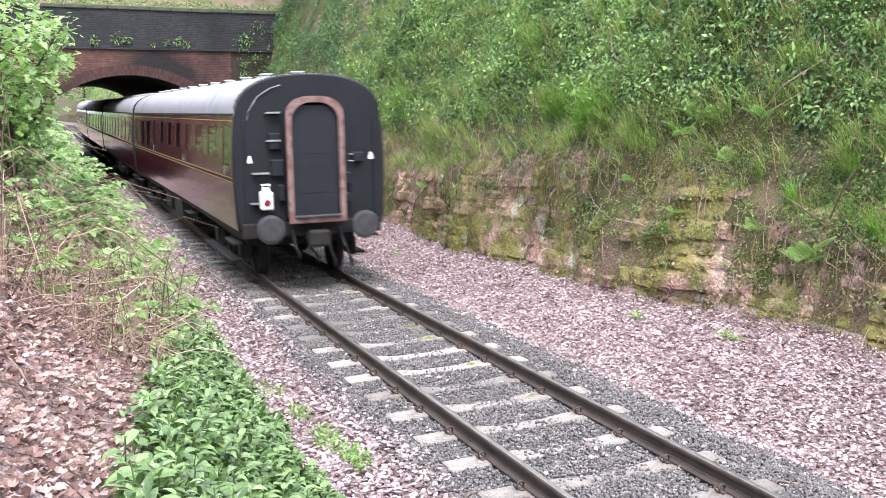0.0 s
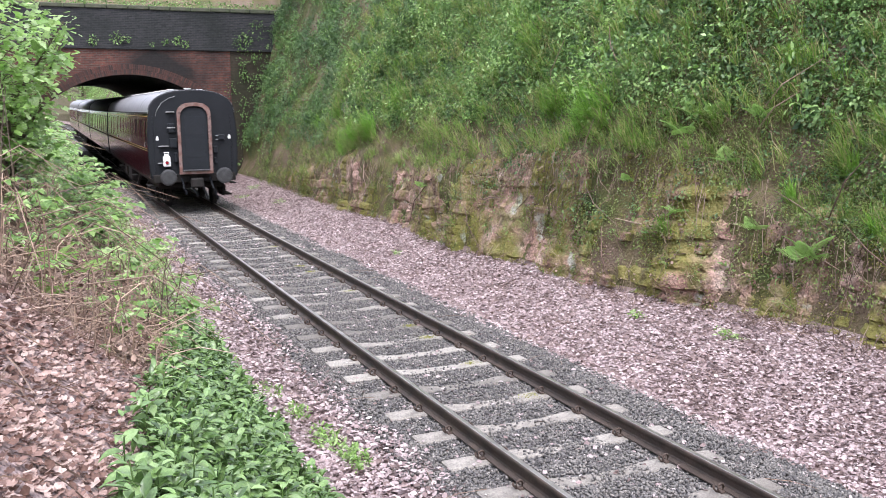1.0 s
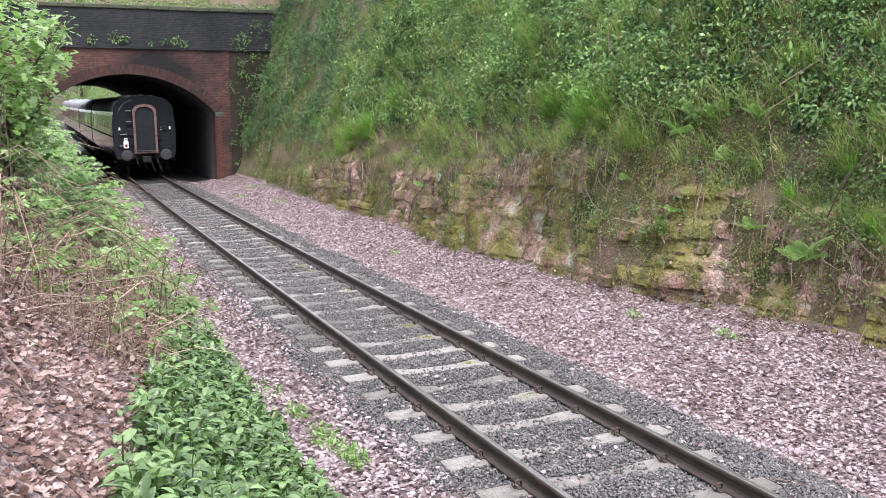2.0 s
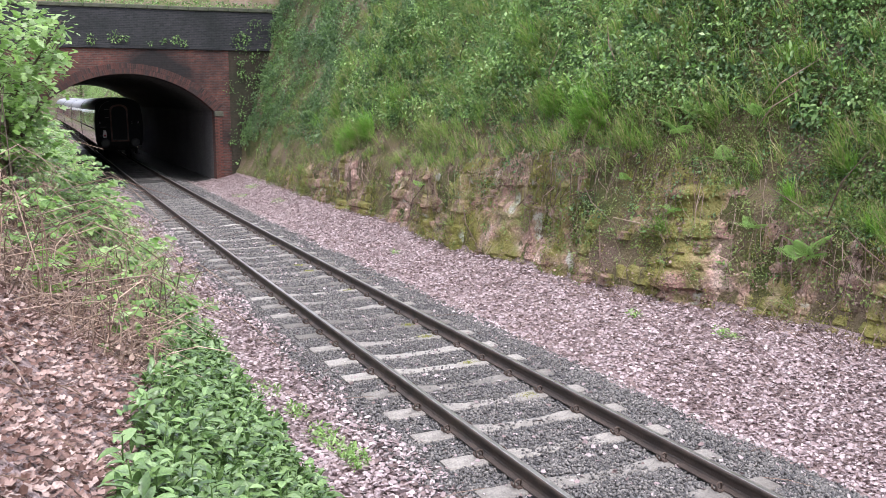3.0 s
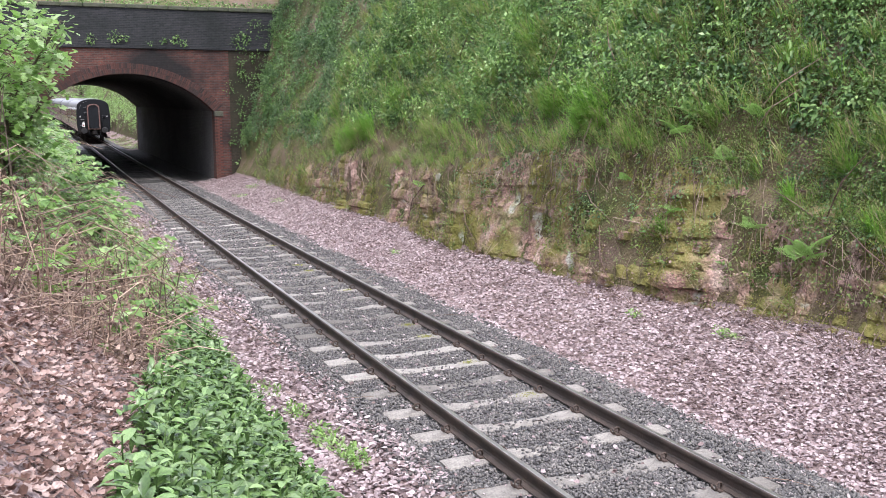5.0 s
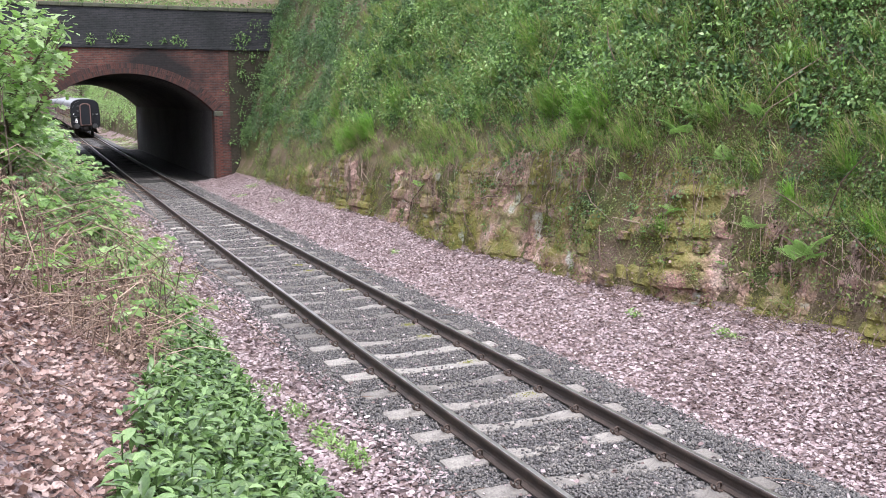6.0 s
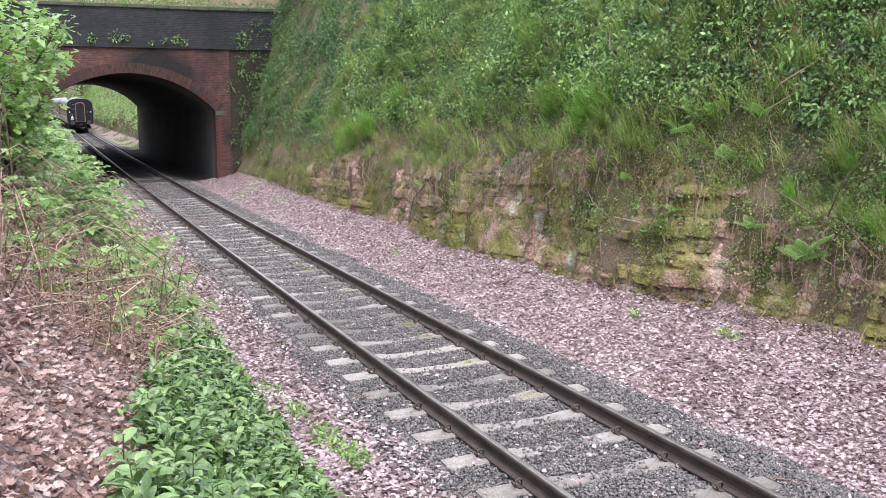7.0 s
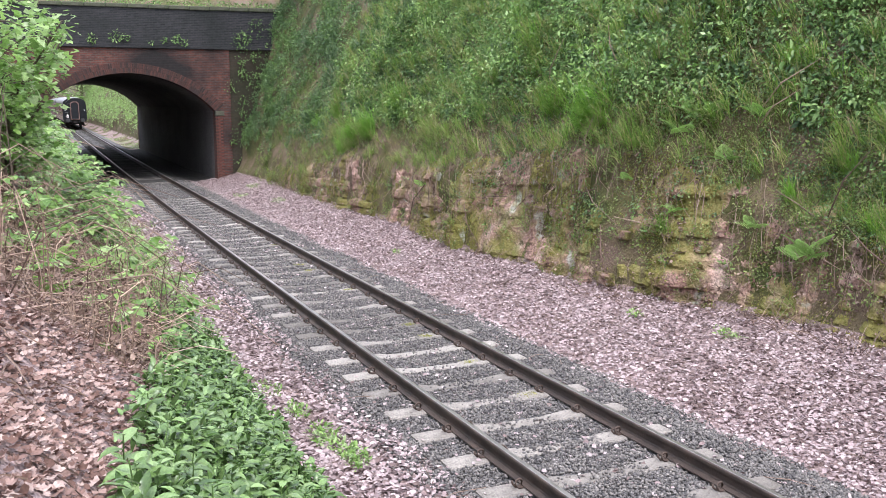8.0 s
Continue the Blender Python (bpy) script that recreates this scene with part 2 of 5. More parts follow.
M_LEAFSOIL = surf("leafy_soil", [(0.14, 0.10, 0.09), (0.24, 0.18, 0.17), (0.33, 0.26, 0.255)], 3.0, 0.95, 1.0, 34, grain=0.45, depth=0.03)
M_LINING = brickwork("sooty_brick", (0.13, 0.122, 0.118), (0.10, 0.095, 0.093), (0.09, 0.087, 0.085), (0.055, 0.055, 0.055), 0.6)
M_COPING = surf("coping_stone", [(0.05, 0.05, 0.045), (0.08, 0.08, 0.06), (0.05, 0.065, 0.03)], 2, 0.9, 0.5, 30)
M_GRASSY = surf("mossy_soil", [(0.045, 0.055, 0.017), (0.078, 0.08, 0.026), (0.115, 0.09, 0.052), (0.16, 0.115, 0.085)], 1.1, 0.95, 0.9, 25, depth=0.04)
M_DARKSLEEPER = surf("dark_concrete", [(0.03, 0.029, 0.027), (0.05, 0.047, 0.043), (0.075, 0.07, 0.065)], 5, 0.9, 0.5, 70, vary="object", spread=0.15)


# ================= ground =================
def spaced(a, b, n):
    return [a + (b - a) * i / n for i in range(n)]


def build_ground():
    s = Shape()
    ys = spaced(-60, -6, 10) + spaced(-6, 50, 190) + spaced(50, 82, 24) + spaced(82, 180, 110) + spaced(180, 600, 14) + [600, 2500]
    rows = []
    for y in ys:
        row = [(x, left_z(-30, y) + (3 if x < -100 else 0)) for x in (-2500, -200, -60, -30)]
        tl, tr = toe_left(y), toe_right(y)
        for k in range(26):
            x = tl - 11 * (1 - k / 26) ** 1.5
            row.append((x, left_z(x, y)))
        for k in range(44):
            x = tl + (tr - tl) * k / 43
            d = x - tx(y)
            row.append((x, max(floor_z(d, y), left_z(x, y) if d < -2.0 else -9)))
        for k in range(1, 56):
            row.append(right_face(y, 0.12 * k if k < 45 else 5.28 + 0.55 * (k - 44)))
        xr, zr = row[-1]
        row += [(xr + 4, zr + 1), (xr + 20, zr + 2), (200, zr + 3), (2500, zr + 6)]
        rows.append([(x, y, z) for x, z in row])
    s.loft(rows, closed=False)
    ob = part("ground", s, M_SOIL, smooth=True)
    tagged(ob, "earth floor and banks of a railway cutting", "ground", kind="structure")
    me = ob.data
    me.materials.append(M_GRASSY)
    me.materials.append(M_BALLAST)
    me.materials.append(M_LEAFSOIL)
    me.materials.append(M_DARKBALLAST)
    c = len(rows[0])
    for i, poly in enumerate(me.polygons):
        k = i % (c - 1)
        if k < 4 or k > 73:
            poly.material_index = 1
        q = poly.center
        if -1.6 < q.x - tx(q.y) < 1.95 and k < 74:
            poly.material_index = 2
        elif 25 < k < 74 or (k <= 25 and q.y < 9):
            poly.material_index = 3
        if q.y > FAR + 0.5 and 25 < k < 74 and poly.material_index == 3 and fbm(q.x * 0.8, q.y * 0.3, 2) > 0.1:
            poly.material_index = 1
        # darker bed from a ragged edge before the near mouth to the far one
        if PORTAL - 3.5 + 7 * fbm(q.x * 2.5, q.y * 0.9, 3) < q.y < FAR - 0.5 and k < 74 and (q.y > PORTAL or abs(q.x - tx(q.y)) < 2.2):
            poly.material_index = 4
    me.update()


build_ground()


# ================= track =================
def rail_section(side):
    """Flat-bottom rail, head at z = 0, foot at -0.159."""
    half = [(0.0, 0.0), (0.022, 0.0), (0.031, -0.005), (0.035, -0.014), (0.035, -0.036), (0.012, -0.05), (0.009, -0.075), (0.009, -0.12), (0.02, -0.138), (0.068, -0.15), (0.07, -0.159)]
    return [(side * 0.7525 + x, z) for x, z in half] + [(side * 0.7525 - x, z) for x, z in reversed(half[1:])]


def on_track(y, d, z):
    return Vector((tx(y) + d - z * CANT, y, tz(y) + z + d * CANT))


def build_rail(side):
    ys = spaced(-30, 60, 90) + spaced(60, 240, 60)
    rings = [[on_track(y, x, z) for x, z in rail_section(side)] for y in ys]
    s = Shape().loft(rings)
    thing = new("rail")
    part("rail_web", s, M_RAIL, thing, smooth=False)
    top = Shape().loft([[on_track(y, side * 0.7525 + x, z) for x, z in ((-0.024, 0.001), (-0.02, 0.0035), (0.02, 0.0035), (0.024, 0.001))] for y in ys], closed=False)
    part("running_surface", top, M_RAILTOP, thing, "polished steel running surface")
    tagged(thing, "brown rusty steel rail with a worn bright top", "rail", "pair of rails")


build_rail(-1)
build_rail(1)


def sleeper_shape():
    """Concrete sleeper, waisted between the rails, 2.44 m long."""
    s = Shape()
    secs = [(-1.222, 0.125, -0.172), (-1.2, 0.13, -0.166), (-0.95, 0.13, -0.163), (-0.5, 0.125, -0.163), (-0.25, 0.105, -0.185), (0.25, 0.105, -0.185), (0.5, 0.125, -0.163), (0.95, 0.13, -0.163), (1.2, 0.13, -0.166), (1.222, 0.125, -0.172)]
    s.loft([[(x, -w - 0.02, -0.36), (x, -w, z - 0.015), (x, -w + 0.015, z), (x, w - 0.015, z), (x, w, z - 0.015), (x, w + 0.02, -0.36)] for x, w, z in secs], caps=True)
    return s


def clip_shape(sx):
    """Coiled spring clip on a cast shoulder beside a rail's foot."""
    s = Shape()
    pts = []
    for k in range(11):
        a = -0.6 + 2 * math.pi * 1.15 * k / 10
        pts.append((sx * (0.115 + 0.04 * math.cos(a)), -0.035 + 0.07 * k / 10, -0.118 + 0.04 * math.sin(a)))
    s.tube(pts, 0.0105, 6)
    s.box(sx * 0.1 - 0.025, -0.035, -0.166, sx * 0.1 + 0.025, 0.035, -0.145, 0.008)
    return s


SLEEPER0, PITCH = 7.8187 + 0.13, 0.7942


def build_sleepers():
    me = sleeper_shape().mesh("sleeper_body", M_SLEEPER)
    dark = sleeper_shape().mesh("sleeper_body", M_DARKSLEEPER)
    clips = {sx: clip_shape(sx).mesh("rail_clip", M_CLIP, True) for sx in (-1, 1)}
    first = None
    for i in range(-14, 190):
        y = SLEEPER0 + PITCH * i
        m = pose(tx(y), y, tz(y), 0, -math.degrees(CANT), 0) @ pose(random.uniform(-0.012, 0.012), 0, random.uniform(-0.006, 0.002), 0, 0, random.uniform(-0.6, 0.6))
        # sleepers further up the line take the darker concrete
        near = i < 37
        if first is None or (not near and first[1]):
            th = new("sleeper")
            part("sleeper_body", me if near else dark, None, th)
            if near:
                for sx in (-1, 1):
                    for side in (-1, 1):
                        ob = part("rail_clip", clips[side], None, th, "rusty coiled steel rail clip")
                        ob.matrix_basis = pose(sx * 0.7525, 0, 0)
            tagged(th, "grey weathered concrete sleeper bedded in ballast" if near else "dark concrete sleeper in dark ballast", "sleeper", "sleepers under the rails")
            th.matrix_basis = m
            first = (th, near)
        else:
            copy_thing(first[0], m)


build_sleepers()


# ================= bridge and tunnel =================
def arch_points(n=28, grow=0.0):
    """The arch's inner line from the right springing to the left."""
    rise = CROWN - SPRING
    radius = (ARCH_W ** 2 + rise ** 2) / (2 * rise)
    half = math.asin(ARCH_W / radius)
    pts = []
    for k in range(n + 1):
        a = half * (1 - 2 * k / n)
        pts.append((ARCH_X + (radius + grow) * math.sin(a), CROWN - radius + (radius + grow) * math.cos(a)))
    return pts


def arched_wall(y0, y1, x0, x1, z0, z1, dx=0.0, dz=0.0):
    """A wall with the arch cut through it, moved by dx and dz."""
    s = Shape()
    arch = arch_points()
    inner = [(ARCH_X + ARCH_W, z0)] + arch + [(ARCH_X - ARCH_W, z0)]
    n = len(inner)
    outer = []
    for i, (x, z) in enumerate(inner):
        if i <= 1:
            outer.append((x1, z0 if i == 0 else SPRING))
        elif i >= n - 2:
            outer.append((x0, z0 if i == n - 1 else SPRING))
        else:
            u = (i - 1) / (n - 3)
            if u < 1 / 7 + 1e-6:
                outer.append((x1, SPRING + (z1 - SPRING) * u * 7))
            elif u > 6 / 7 - 1e-6:
                outer.append((x0, SPRING + (z1 - SPRING) * (1 - u) * 7))
            else:
                outer.append((x1 + (x0 - x1) * (u - 1 / 7) / (5 / 7), z1))
    rings = []
    for (a, b), y in (((inner, None), y0), ((outer, None), y0), ((outer, None), y1), ((inner, None), y1)):
        rings.append([(x + dx, y, z + dz) for x, z in a])
    s.loft(rings + [rings[0]], closed=False)
    return s


def build_bridge():
    br = new("bridge")
    tagged(br, "red and blue brick railway overbridge with a wide arch", "bridge", kind="structure")
    part("face_wall", arched_wall(PORTAL, PORTAL + 0.7, -16, 3.7, -0.8, 5.93), M_RED, br, "red brick wall around the arch")
    part("wing_wall", Shape().box(3.7, PORTAL + 0.03, -0.8, 9, PORTAL + 0.7, 5.93), M_MOSSBRICK, br, "damp mossy brick wing wall")
    part("far_wall", arched_wall(FAR - 0.7, FAR, -16, 9, -0.8, 5.5, FAR_DX, FAR_DZ), M_RED, br)
    # barrel between the two mouths
    inner = [(ARCH_X + ARCH_W + 0.012, -0.8)] + [(x + (0.012 if x > ARCH_X else -0.012), z + 0.012) for x, z in arch_points()] + [(ARCH_X - ARCH_W - 0.012, -0.8)]
    outer = [(ARCH_X + ARCH_W + 0.6, -0.8)] + arch_points(grow=0.6) + [(ARCH_X - ARCH_W - 0.6, -0.8)]
    ys = [PORTAL + 0.7 + (FAR - PORTAL - 1.4) * k / 12 for k in range(13)]
    s = Shape()
    for line in (inner, outer):
        s.loft([[(x + FAR_DX * (y - PORTAL) / (FAR - PORTAL), y, z + FAR_DZ * (y - PORTAL) / (FAR - PORTAL)) for x, z in line] for y in ys], closed=False)
    part("vault", s, M_LINING, br, "soot-blackened brick vault", smooth=False)
    for y, sgn in ((PORTAL, -1), (FAR, 1)):
        a, b = (y - 0.09, y + 0.5) if sgn < 0 else (y - 0.5, y + 0.09)
        part("string_course", Shape().box(-16, a, 5.87, 9, b, 5.99, 0.015).box(-16, a + 0.04, 5.99, 9, b - 0.04, 6.05, 0.01), M_BLUE, br, "projecting blue brick string course")
        part("parapet", Shape().box(-16, y - 0.0 if sgn < 0 else y - 0.45, 6.05, 9, y + 0.45 if sgn < 0 else y, 7.62), M_BLUE, br, "dark blue brick parapet")
        cop = part("coping", Shape(), M_COPING, br)
        cm = Shape().box(-0.44, a + 0.02, 7.62, 0.44, b + 0.02, 7.80, 0.03).mesh("coping_stone", M_COPING)
        for k in range(27):
            piece("coping_stone", cm, cop, pose(-15.4 + 0.9 * k, random.uniform(-0.01, 0.01), random.uniform(-0.008, 0.008)))
    # voussoir ring, two courses of headers
    ring = part("arch_ring", Shape(), M_RED, br)
    vm = Shape().box(-0.0385, -0.012, 0, 0.0385, 0.1, 0.222, 0.004).mesh("brick", surf("arch_brick", [(0.075, 0.034, 0.027), (0.058, 0.03, 0.025), (0.045, 0.027, 0.024), (0.034, 0.025, 0.023)], 2, 0.85, 0.3, 60, vary="object", spread=0.12))
    pts = arch_points(400)
    walked, nxt = 0.0, 0.0
    for (xa, za), (xb, zb) in zip(pts, pts[1:]):
        walked += math.hypot(xb - xa, zb - za)
        if walked >= nxt:
            nxt += 0.083
            ang = math.atan2(zb - za, xb - xa) + math.pi
            for off in (0.0, 0.232):
                m = Matrix.Translation((xa, PORTAL, za)) @ Matrix.Rotation(-ang, 4, "Y") @ Matrix.Translation((0, random.uniform(-0.006, 0.004), off + 0.004))
                piece("brick", vm, ring, m)
    # quoins of the right-hand jamb, every other course proud
    qm = Shape().box(0, -0.014, 0, 0.215, 0.2, 0.066, 0.006).mesh("brick", M_RED)
    jamb = part("jamb", Shape().box(ARCH_X + ARCH_W + 0.38, PORTAL - 0.022, -0.5, ARCH_X + ARCH_W + 0.72, PORTAL + 0.1, 5.86, 0.01), M_RED, br, "red brick pilaster beside the arch")
    for k in range(42):
        piece("brick", qm, jamb, pose(ARCH_X + ARCH_W - 0.004 + (0.0 if k % 2 else 0.11), PORTAL + random.uniform(-0.006, 0.004), -0.2 + 0.075 * k))
    # springer stone
    part("springer", Shape().box(ARCH_X + ARCH_W - 0.01, PORTAL - 0.05, SPRING - 0.22, ARCH_X + ARCH_W + 0.4, PORTAL + 0.3, SPRING + 0.02, 0.03), M_COPING, br, "pale stone springer")
    deck = Shape()
    deck.loft([[(x, y, 7.45 + 0.5 * fbm(x * 0.2, y * 0.2, 9) + (2.5 if abs(y - 64) < 14 else 0)) for x in range(-60, 61, 3)] for y in (46.45, 49, 53, 58, 64, 70, 75, 79, 82.2)], closed=False)
    tagged(part("ground_over_tunnel", deck, M_GRASSY, smooth=True), "grassy earth over the tunnel behind the parapet", "ground", kind="structure")


build_bridge()


# ================= train =================
M_MAROON = surf("maroon_paint", [(0.05, 0.011, 0.015), (0.075, 0.016, 0.02)], 1.2, 0.14, 0.02, 60, grain=0.1, coat=0.2)
M_BLACKEND = surf("black_paint", [(0.0045, 0.0055, 0.008), (0.009, 0.0105, 0.0135)], 1.5, 0.66, 0.1, 40, grain=0.2)
M_ROOF = surf("grey_roof_paint", [(0.17, 0.17, 0.18), (0.215, 0.215, 0.225), (0.13, 0.13, 0.14)], 1.1, 0.5, 0.1, 30, grain=0.12)
M_FRAME = surf("underframe_grime", [(0.008, 0.0075, 0.007), (0.02, 0.017, 0.015)], 5, 0.8, 0.3, 50)
M_GANGWAY = surf("worn_brown_gangway", [(0.11, 0.055, 0.045), (0.16, 0.09, 0.075), (0.2, 0.14, 0.125), (0.07, 0.04, 0.035)], 5, 0.75, 0.4, 50)
M_DOORDARK = surf("gangway_door", [(0.007, 0.009, 0.012), (0.012, 0.014, 0.018)], 2, 0.66, 0.1, 40)
M_BUFFER = surf("buffer_steel", [(0.04, 0.04, 0.042), (0.07, 0.07, 0.07)], 6, 0.5, 0.2, 60, metal=0.5)
M_YELLOW = surf("lining_yellow", [(0.36, 0.2, 0.03), (0.42, 0.25, 0.04)], 3, 0.4, 0, 40, grain=0.1)
M_WHITE = surf("white_paint", [(0.75, 0.75, 0.73), (0.82, 0.82, 0.8)], 6, 0.5, 0.05, 40, grain=0.06)
M_VENT = surf("ventilator_paint", [(0.42, 0.42, 0.42), (0.52, 0.52, 0.51)], 6, 0.5, 0.05, 40, grain=0.1)
M_CREAM = surf("grimy_white", [(0.2, 0.2, 0.2), (0.32, 0.32, 0.31)], 6, 0.5, 0.05, 40, grain=0.1)


def plain(name, color, rough, emit=0.0):
    m = bpy.data.materials.new(name)
    m.use_nodes = True
    b = m.node_tree.nodes["Principled BSDF"]
    b.inputs["Base Color"].default_value = (*color, 1)
    b.inputs["Roughness"].default_value = rough
    if emit:
        b.inputs["Emission Color"].default_value, b.inputs["Emission Strength"].default_value = (*color, 1), emit
    return m


M_GLASS = plain("carriage_glass", (0.012, 0.008, 0.009), 0.05)
M_LAMP = plain("red_lamp", (0.16, 0.002, 0.008), 0.25, emit=0.55)

BODY = 19.66
SIDE = [(1.345, 1.0), (1.375, 1.25), (1.395, 1.6), (1.405, 2.0), (1.40, 2.4), (1.375, 2.75), (1.335, 3.03)]


def side_x(z):
    for (xa, za), (xb, zb) in zip(SIDE, SIDE[1:]):
        if z <= zb:
            return xa + (xb - xa) * (z - za) / (zb - za)
    return SIDE[-1][0]


def roof_line(n=20, grow=0.0):
    """Roof from the right cantrail to the left."""
    out = []
    for k in range(n + 1):
        a = math.pi * k / n
        c, q = math.cos(a), math.sin(a)
        out.append(((1.345 + grow) * math.copysign(abs(c) ** 0.82, c), 3.03 + (0.74 + grow) * abs(q) ** 0.86))
    return out


def bogie(y):
    """Four-wheeled bogie centred at y, with its side frames, springs and axle boxes."""
    s = Shape()
    for sx in (-1, 1):
        s.box(sx * 1.0 - 0.04, y - 1.75, 0.62, sx * 1.0 + 0.04, y + 1.75, 0.80, 0.02)
        for wy in (-1.3, 1.3):
            s.box(sx * 1.02 - 0.1, y + wy - 0.16, 0.34, sx * 1.02 + 0.12, y + wy + 0.16, 0.66, 0.03)
            for k in (-0.34, 0.34):
                s.tube([(sx * 1.02, y + wy + k, 0.36), (sx * 1.02, y + wy + k, 0.64)], 0.075, 8)
            s.box(sx * 1.02 - 0.05, y + wy - 0.45, 0.3, sx * 1.02 + 0.05, y + wy + 0.45, 0.36, 0.01)
        s.box(sx * 0.98 - 0.1, y - 0.5, 0.42, sx * 0.98 + 0.1, y + 0.5, 0.55, 0.03)
        s.box(sx * 1.22 - 0.1, y - 1.6, 0.30, sx * 1.22 + 0.1, y + 1.6, 0.34, 0.01)
    s.box(-1.0, y - 0.25, 0.5, 1.0, y + 0.25, 0.78, 0.03)
    for e in (-1.72, 1.72):
        s.box(-1.0, y + e - 0.05, 0.6, 1.0, y + e + 0.05, 0.76, 0.02)
    return s


def wheel_shape():
    s = Shape()
    prof = [(0.08, -0.07), (0.12, -0.07), (0.14, -0.03), (0.38, -0.02), (0.39, -0.06), (0.457, -0.065), (0.457, 0.055), (0.485, 0.06), (0.485, 0.085), (0.39, 0.085), (0.38, 0.03), (0.12, 0.03), (0.08, 0.06)]
    rings = []
    for k in range(28):
        a = 2 * math.pi * k / 28
        rings.append([(x, r * math.cos(a), r * math.sin(a)) for r, x in prof])
    s.loft(rings + [rings[0]], closed=True)
    return s


WHEEL = wheel_shape().mesh("wheel", M_FRAME, True)


def side_panel(thing, sx, windows, name="body_side"):
    """One side of the body with window openings cut through it."""
    s = Shape()
    cuts = sorted({0.0, BODY} | {v for w in windows for v in (w[0], w[1])})
    zs = sorted({z for _, z in SIDE} | {v for w in windows for v in (w[2], w[3])})
    for ya, yb in zip(cuts, cuts[1:]):
        for za, zb in zip(zs, zs[1:]):
            if any(w[0] <= ya and yb <= w[1] and w[2] <= za and zb <= w[3] for w in windows):
                continue
            xa, xb = sx * side_x(za), sx * side_x(zb)
            q = [(xa, ya, za), (xa, yb, za), (xb, yb, zb), (xb, ya, zb)]
            s.add(q, [(0, 1, 2, 3) if sx > 0 else (3, 2, 1, 0)])
            q = [(x - sx * 0.05, y, z) for x, y, z in q]
            s.add(q, [(3, 2, 1, 0) if sx > 0 else (0, 1, 2, 3)])
    for a, b, c, d in windows:
        for p, q in (((a, c), (b, c)), ((b, c), (b, d)), ((b, d), (a, d)), ((a, d), (a, c))):
            xs = sx * side_x(p[1]), sx * side_x(q[1])
            s.add([(xs[0], p[0], p[1]), (xs[1], q[0], q[1]), (xs[1] - sx * 0.05, q[0], q[1]), (xs[0] - sx * 0.05, p[0], p[1])], [(0, 1, 2, 3)])
    side = part(name, s, M_MAROON, thing, "glossy maroon side with yellow lining")
    for a, b, c, d in windows:
        f = Shape()
        xm = lambda z, o: sx * (side_x(z) + o)
        t = 0.018
        for p in ((a - t, a, c - t, d + t), (b, b + t, c - t, d + t), (a, b, c - t, c), (a, b, d, d + t)):
            f.add([(xm(z, o), y, z) for y in p[:2] for z in p[2:] for o in (-0.02, 0.012)], [(0, 1, 3, 2), (4, 6, 7, 5), (0, 4, 5, 1), (2, 3, 7, 6), (0, 2, 6, 4), (1, 5, 7, 3)])
        win = part("window", f, M_MAROON, thing)
        g = Shape().add([(xm(c, 0.001), a, c), (xm(c, 0.001), b, c), (xm(d, 0.001), b, d), (xm(d, 0.001), a, d), (xm(c, -0.005), a, c), (xm(c, -0.005), b, c), (xm(d, -0.005), b, d), (xm(d, -0.005), a, d)],
                        [(0, 1, 2, 3), (7, 6, 5, 4), (0, 4, 5, 1), (2, 6, 7, 3), (1, 5, 6, 2), (0, 3, 7, 4)])
        piece("pane", g.mesh("pane", M_GLASS), win, Matrix())
    return side


def strip(sx, z0, z1, y0, y1, out=0.003):
    return Shape().add([(sx * (side_x(z) + o), y, z) for y in (y0, y1) for z in (z0, z1) for o in (-0.002, out)], [(0, 1, 3, 2), (4, 6, 7, 5), (0, 4, 5, 1), (2, 3, 7, 6), (0, 2, 6, 4), (1, 5, 7, 3)])


def gangway(thing, y, out):
    """Corridor connection: a worn brown arched face plate before a dark bellows and door. out: -1 at the rear end."""
    def arch(w, z0, z1, n=14):
        p = [(w, z0)]
        r = w * 0.98
        for k in range(n + 1):
            a = math.pi * k / n
            c, q = math.cos(a), math.sin(a)
            p.append((w * math.copysign(abs(c) ** 0.75, c), z1 - 0.36 + 0.36 * abs(q) ** 0.9))
        return p + [(-w, z0)]
    o, i = arch(0.52, 1.13, 3.36), arch(0.425, 1.215, 3.25)
    f = y + out * 0.46
    s = Shape()
    s.loft([[(x, v, z) for x, z in q] for q, v in ((o, f - out * 0.05), (o, f), (i, f), (i, f - out * 0.05), (o, f - out * 0.05))], closed=True)
    gw = part("gangway", s, M_GANGWAY, thing, "worn pinkish-brown gangway face plate")
    o2 = arch(0.49, 1.17, 3.32)
    b = Shape()
    rings = []
    for k in range(9):
        g = 0.0 if k % 2 else -0.05
        rings.append([(x * (1 + g), y + out * (0.41 * k / 8), z + (2.2 - z) * -g * 0.6) for x, z in o2])
    b.loft(rings, closed=True)
    part("bellows", b, M_BLACKEND, gw)
    d = Shape().box(-0.41, min(f - out * 0.07, f - out * 0.12), 1.2, 0.41, max(f - out * 0.07, f - out * 0.12), 3.2)
    for zz in (1.9, 2.6):
        d.box(-0.3, f - out * 0.07 - (0.006 if out < 0 else 0), zz - 0.25, 0.3, f - out * 0.07 + (0.012 if out > 0 else 0), zz + 0.32, 0.005)
    part("door", d, M_DOORDARK, gw, "dark grey gangway door")
    part("threshold", Shape().box(-0.42, f - 0.06, 1.225, 0.42, f + 0.03, 1.265, 0.008), M_BUFFER, gw, "bright steel threshold plate")


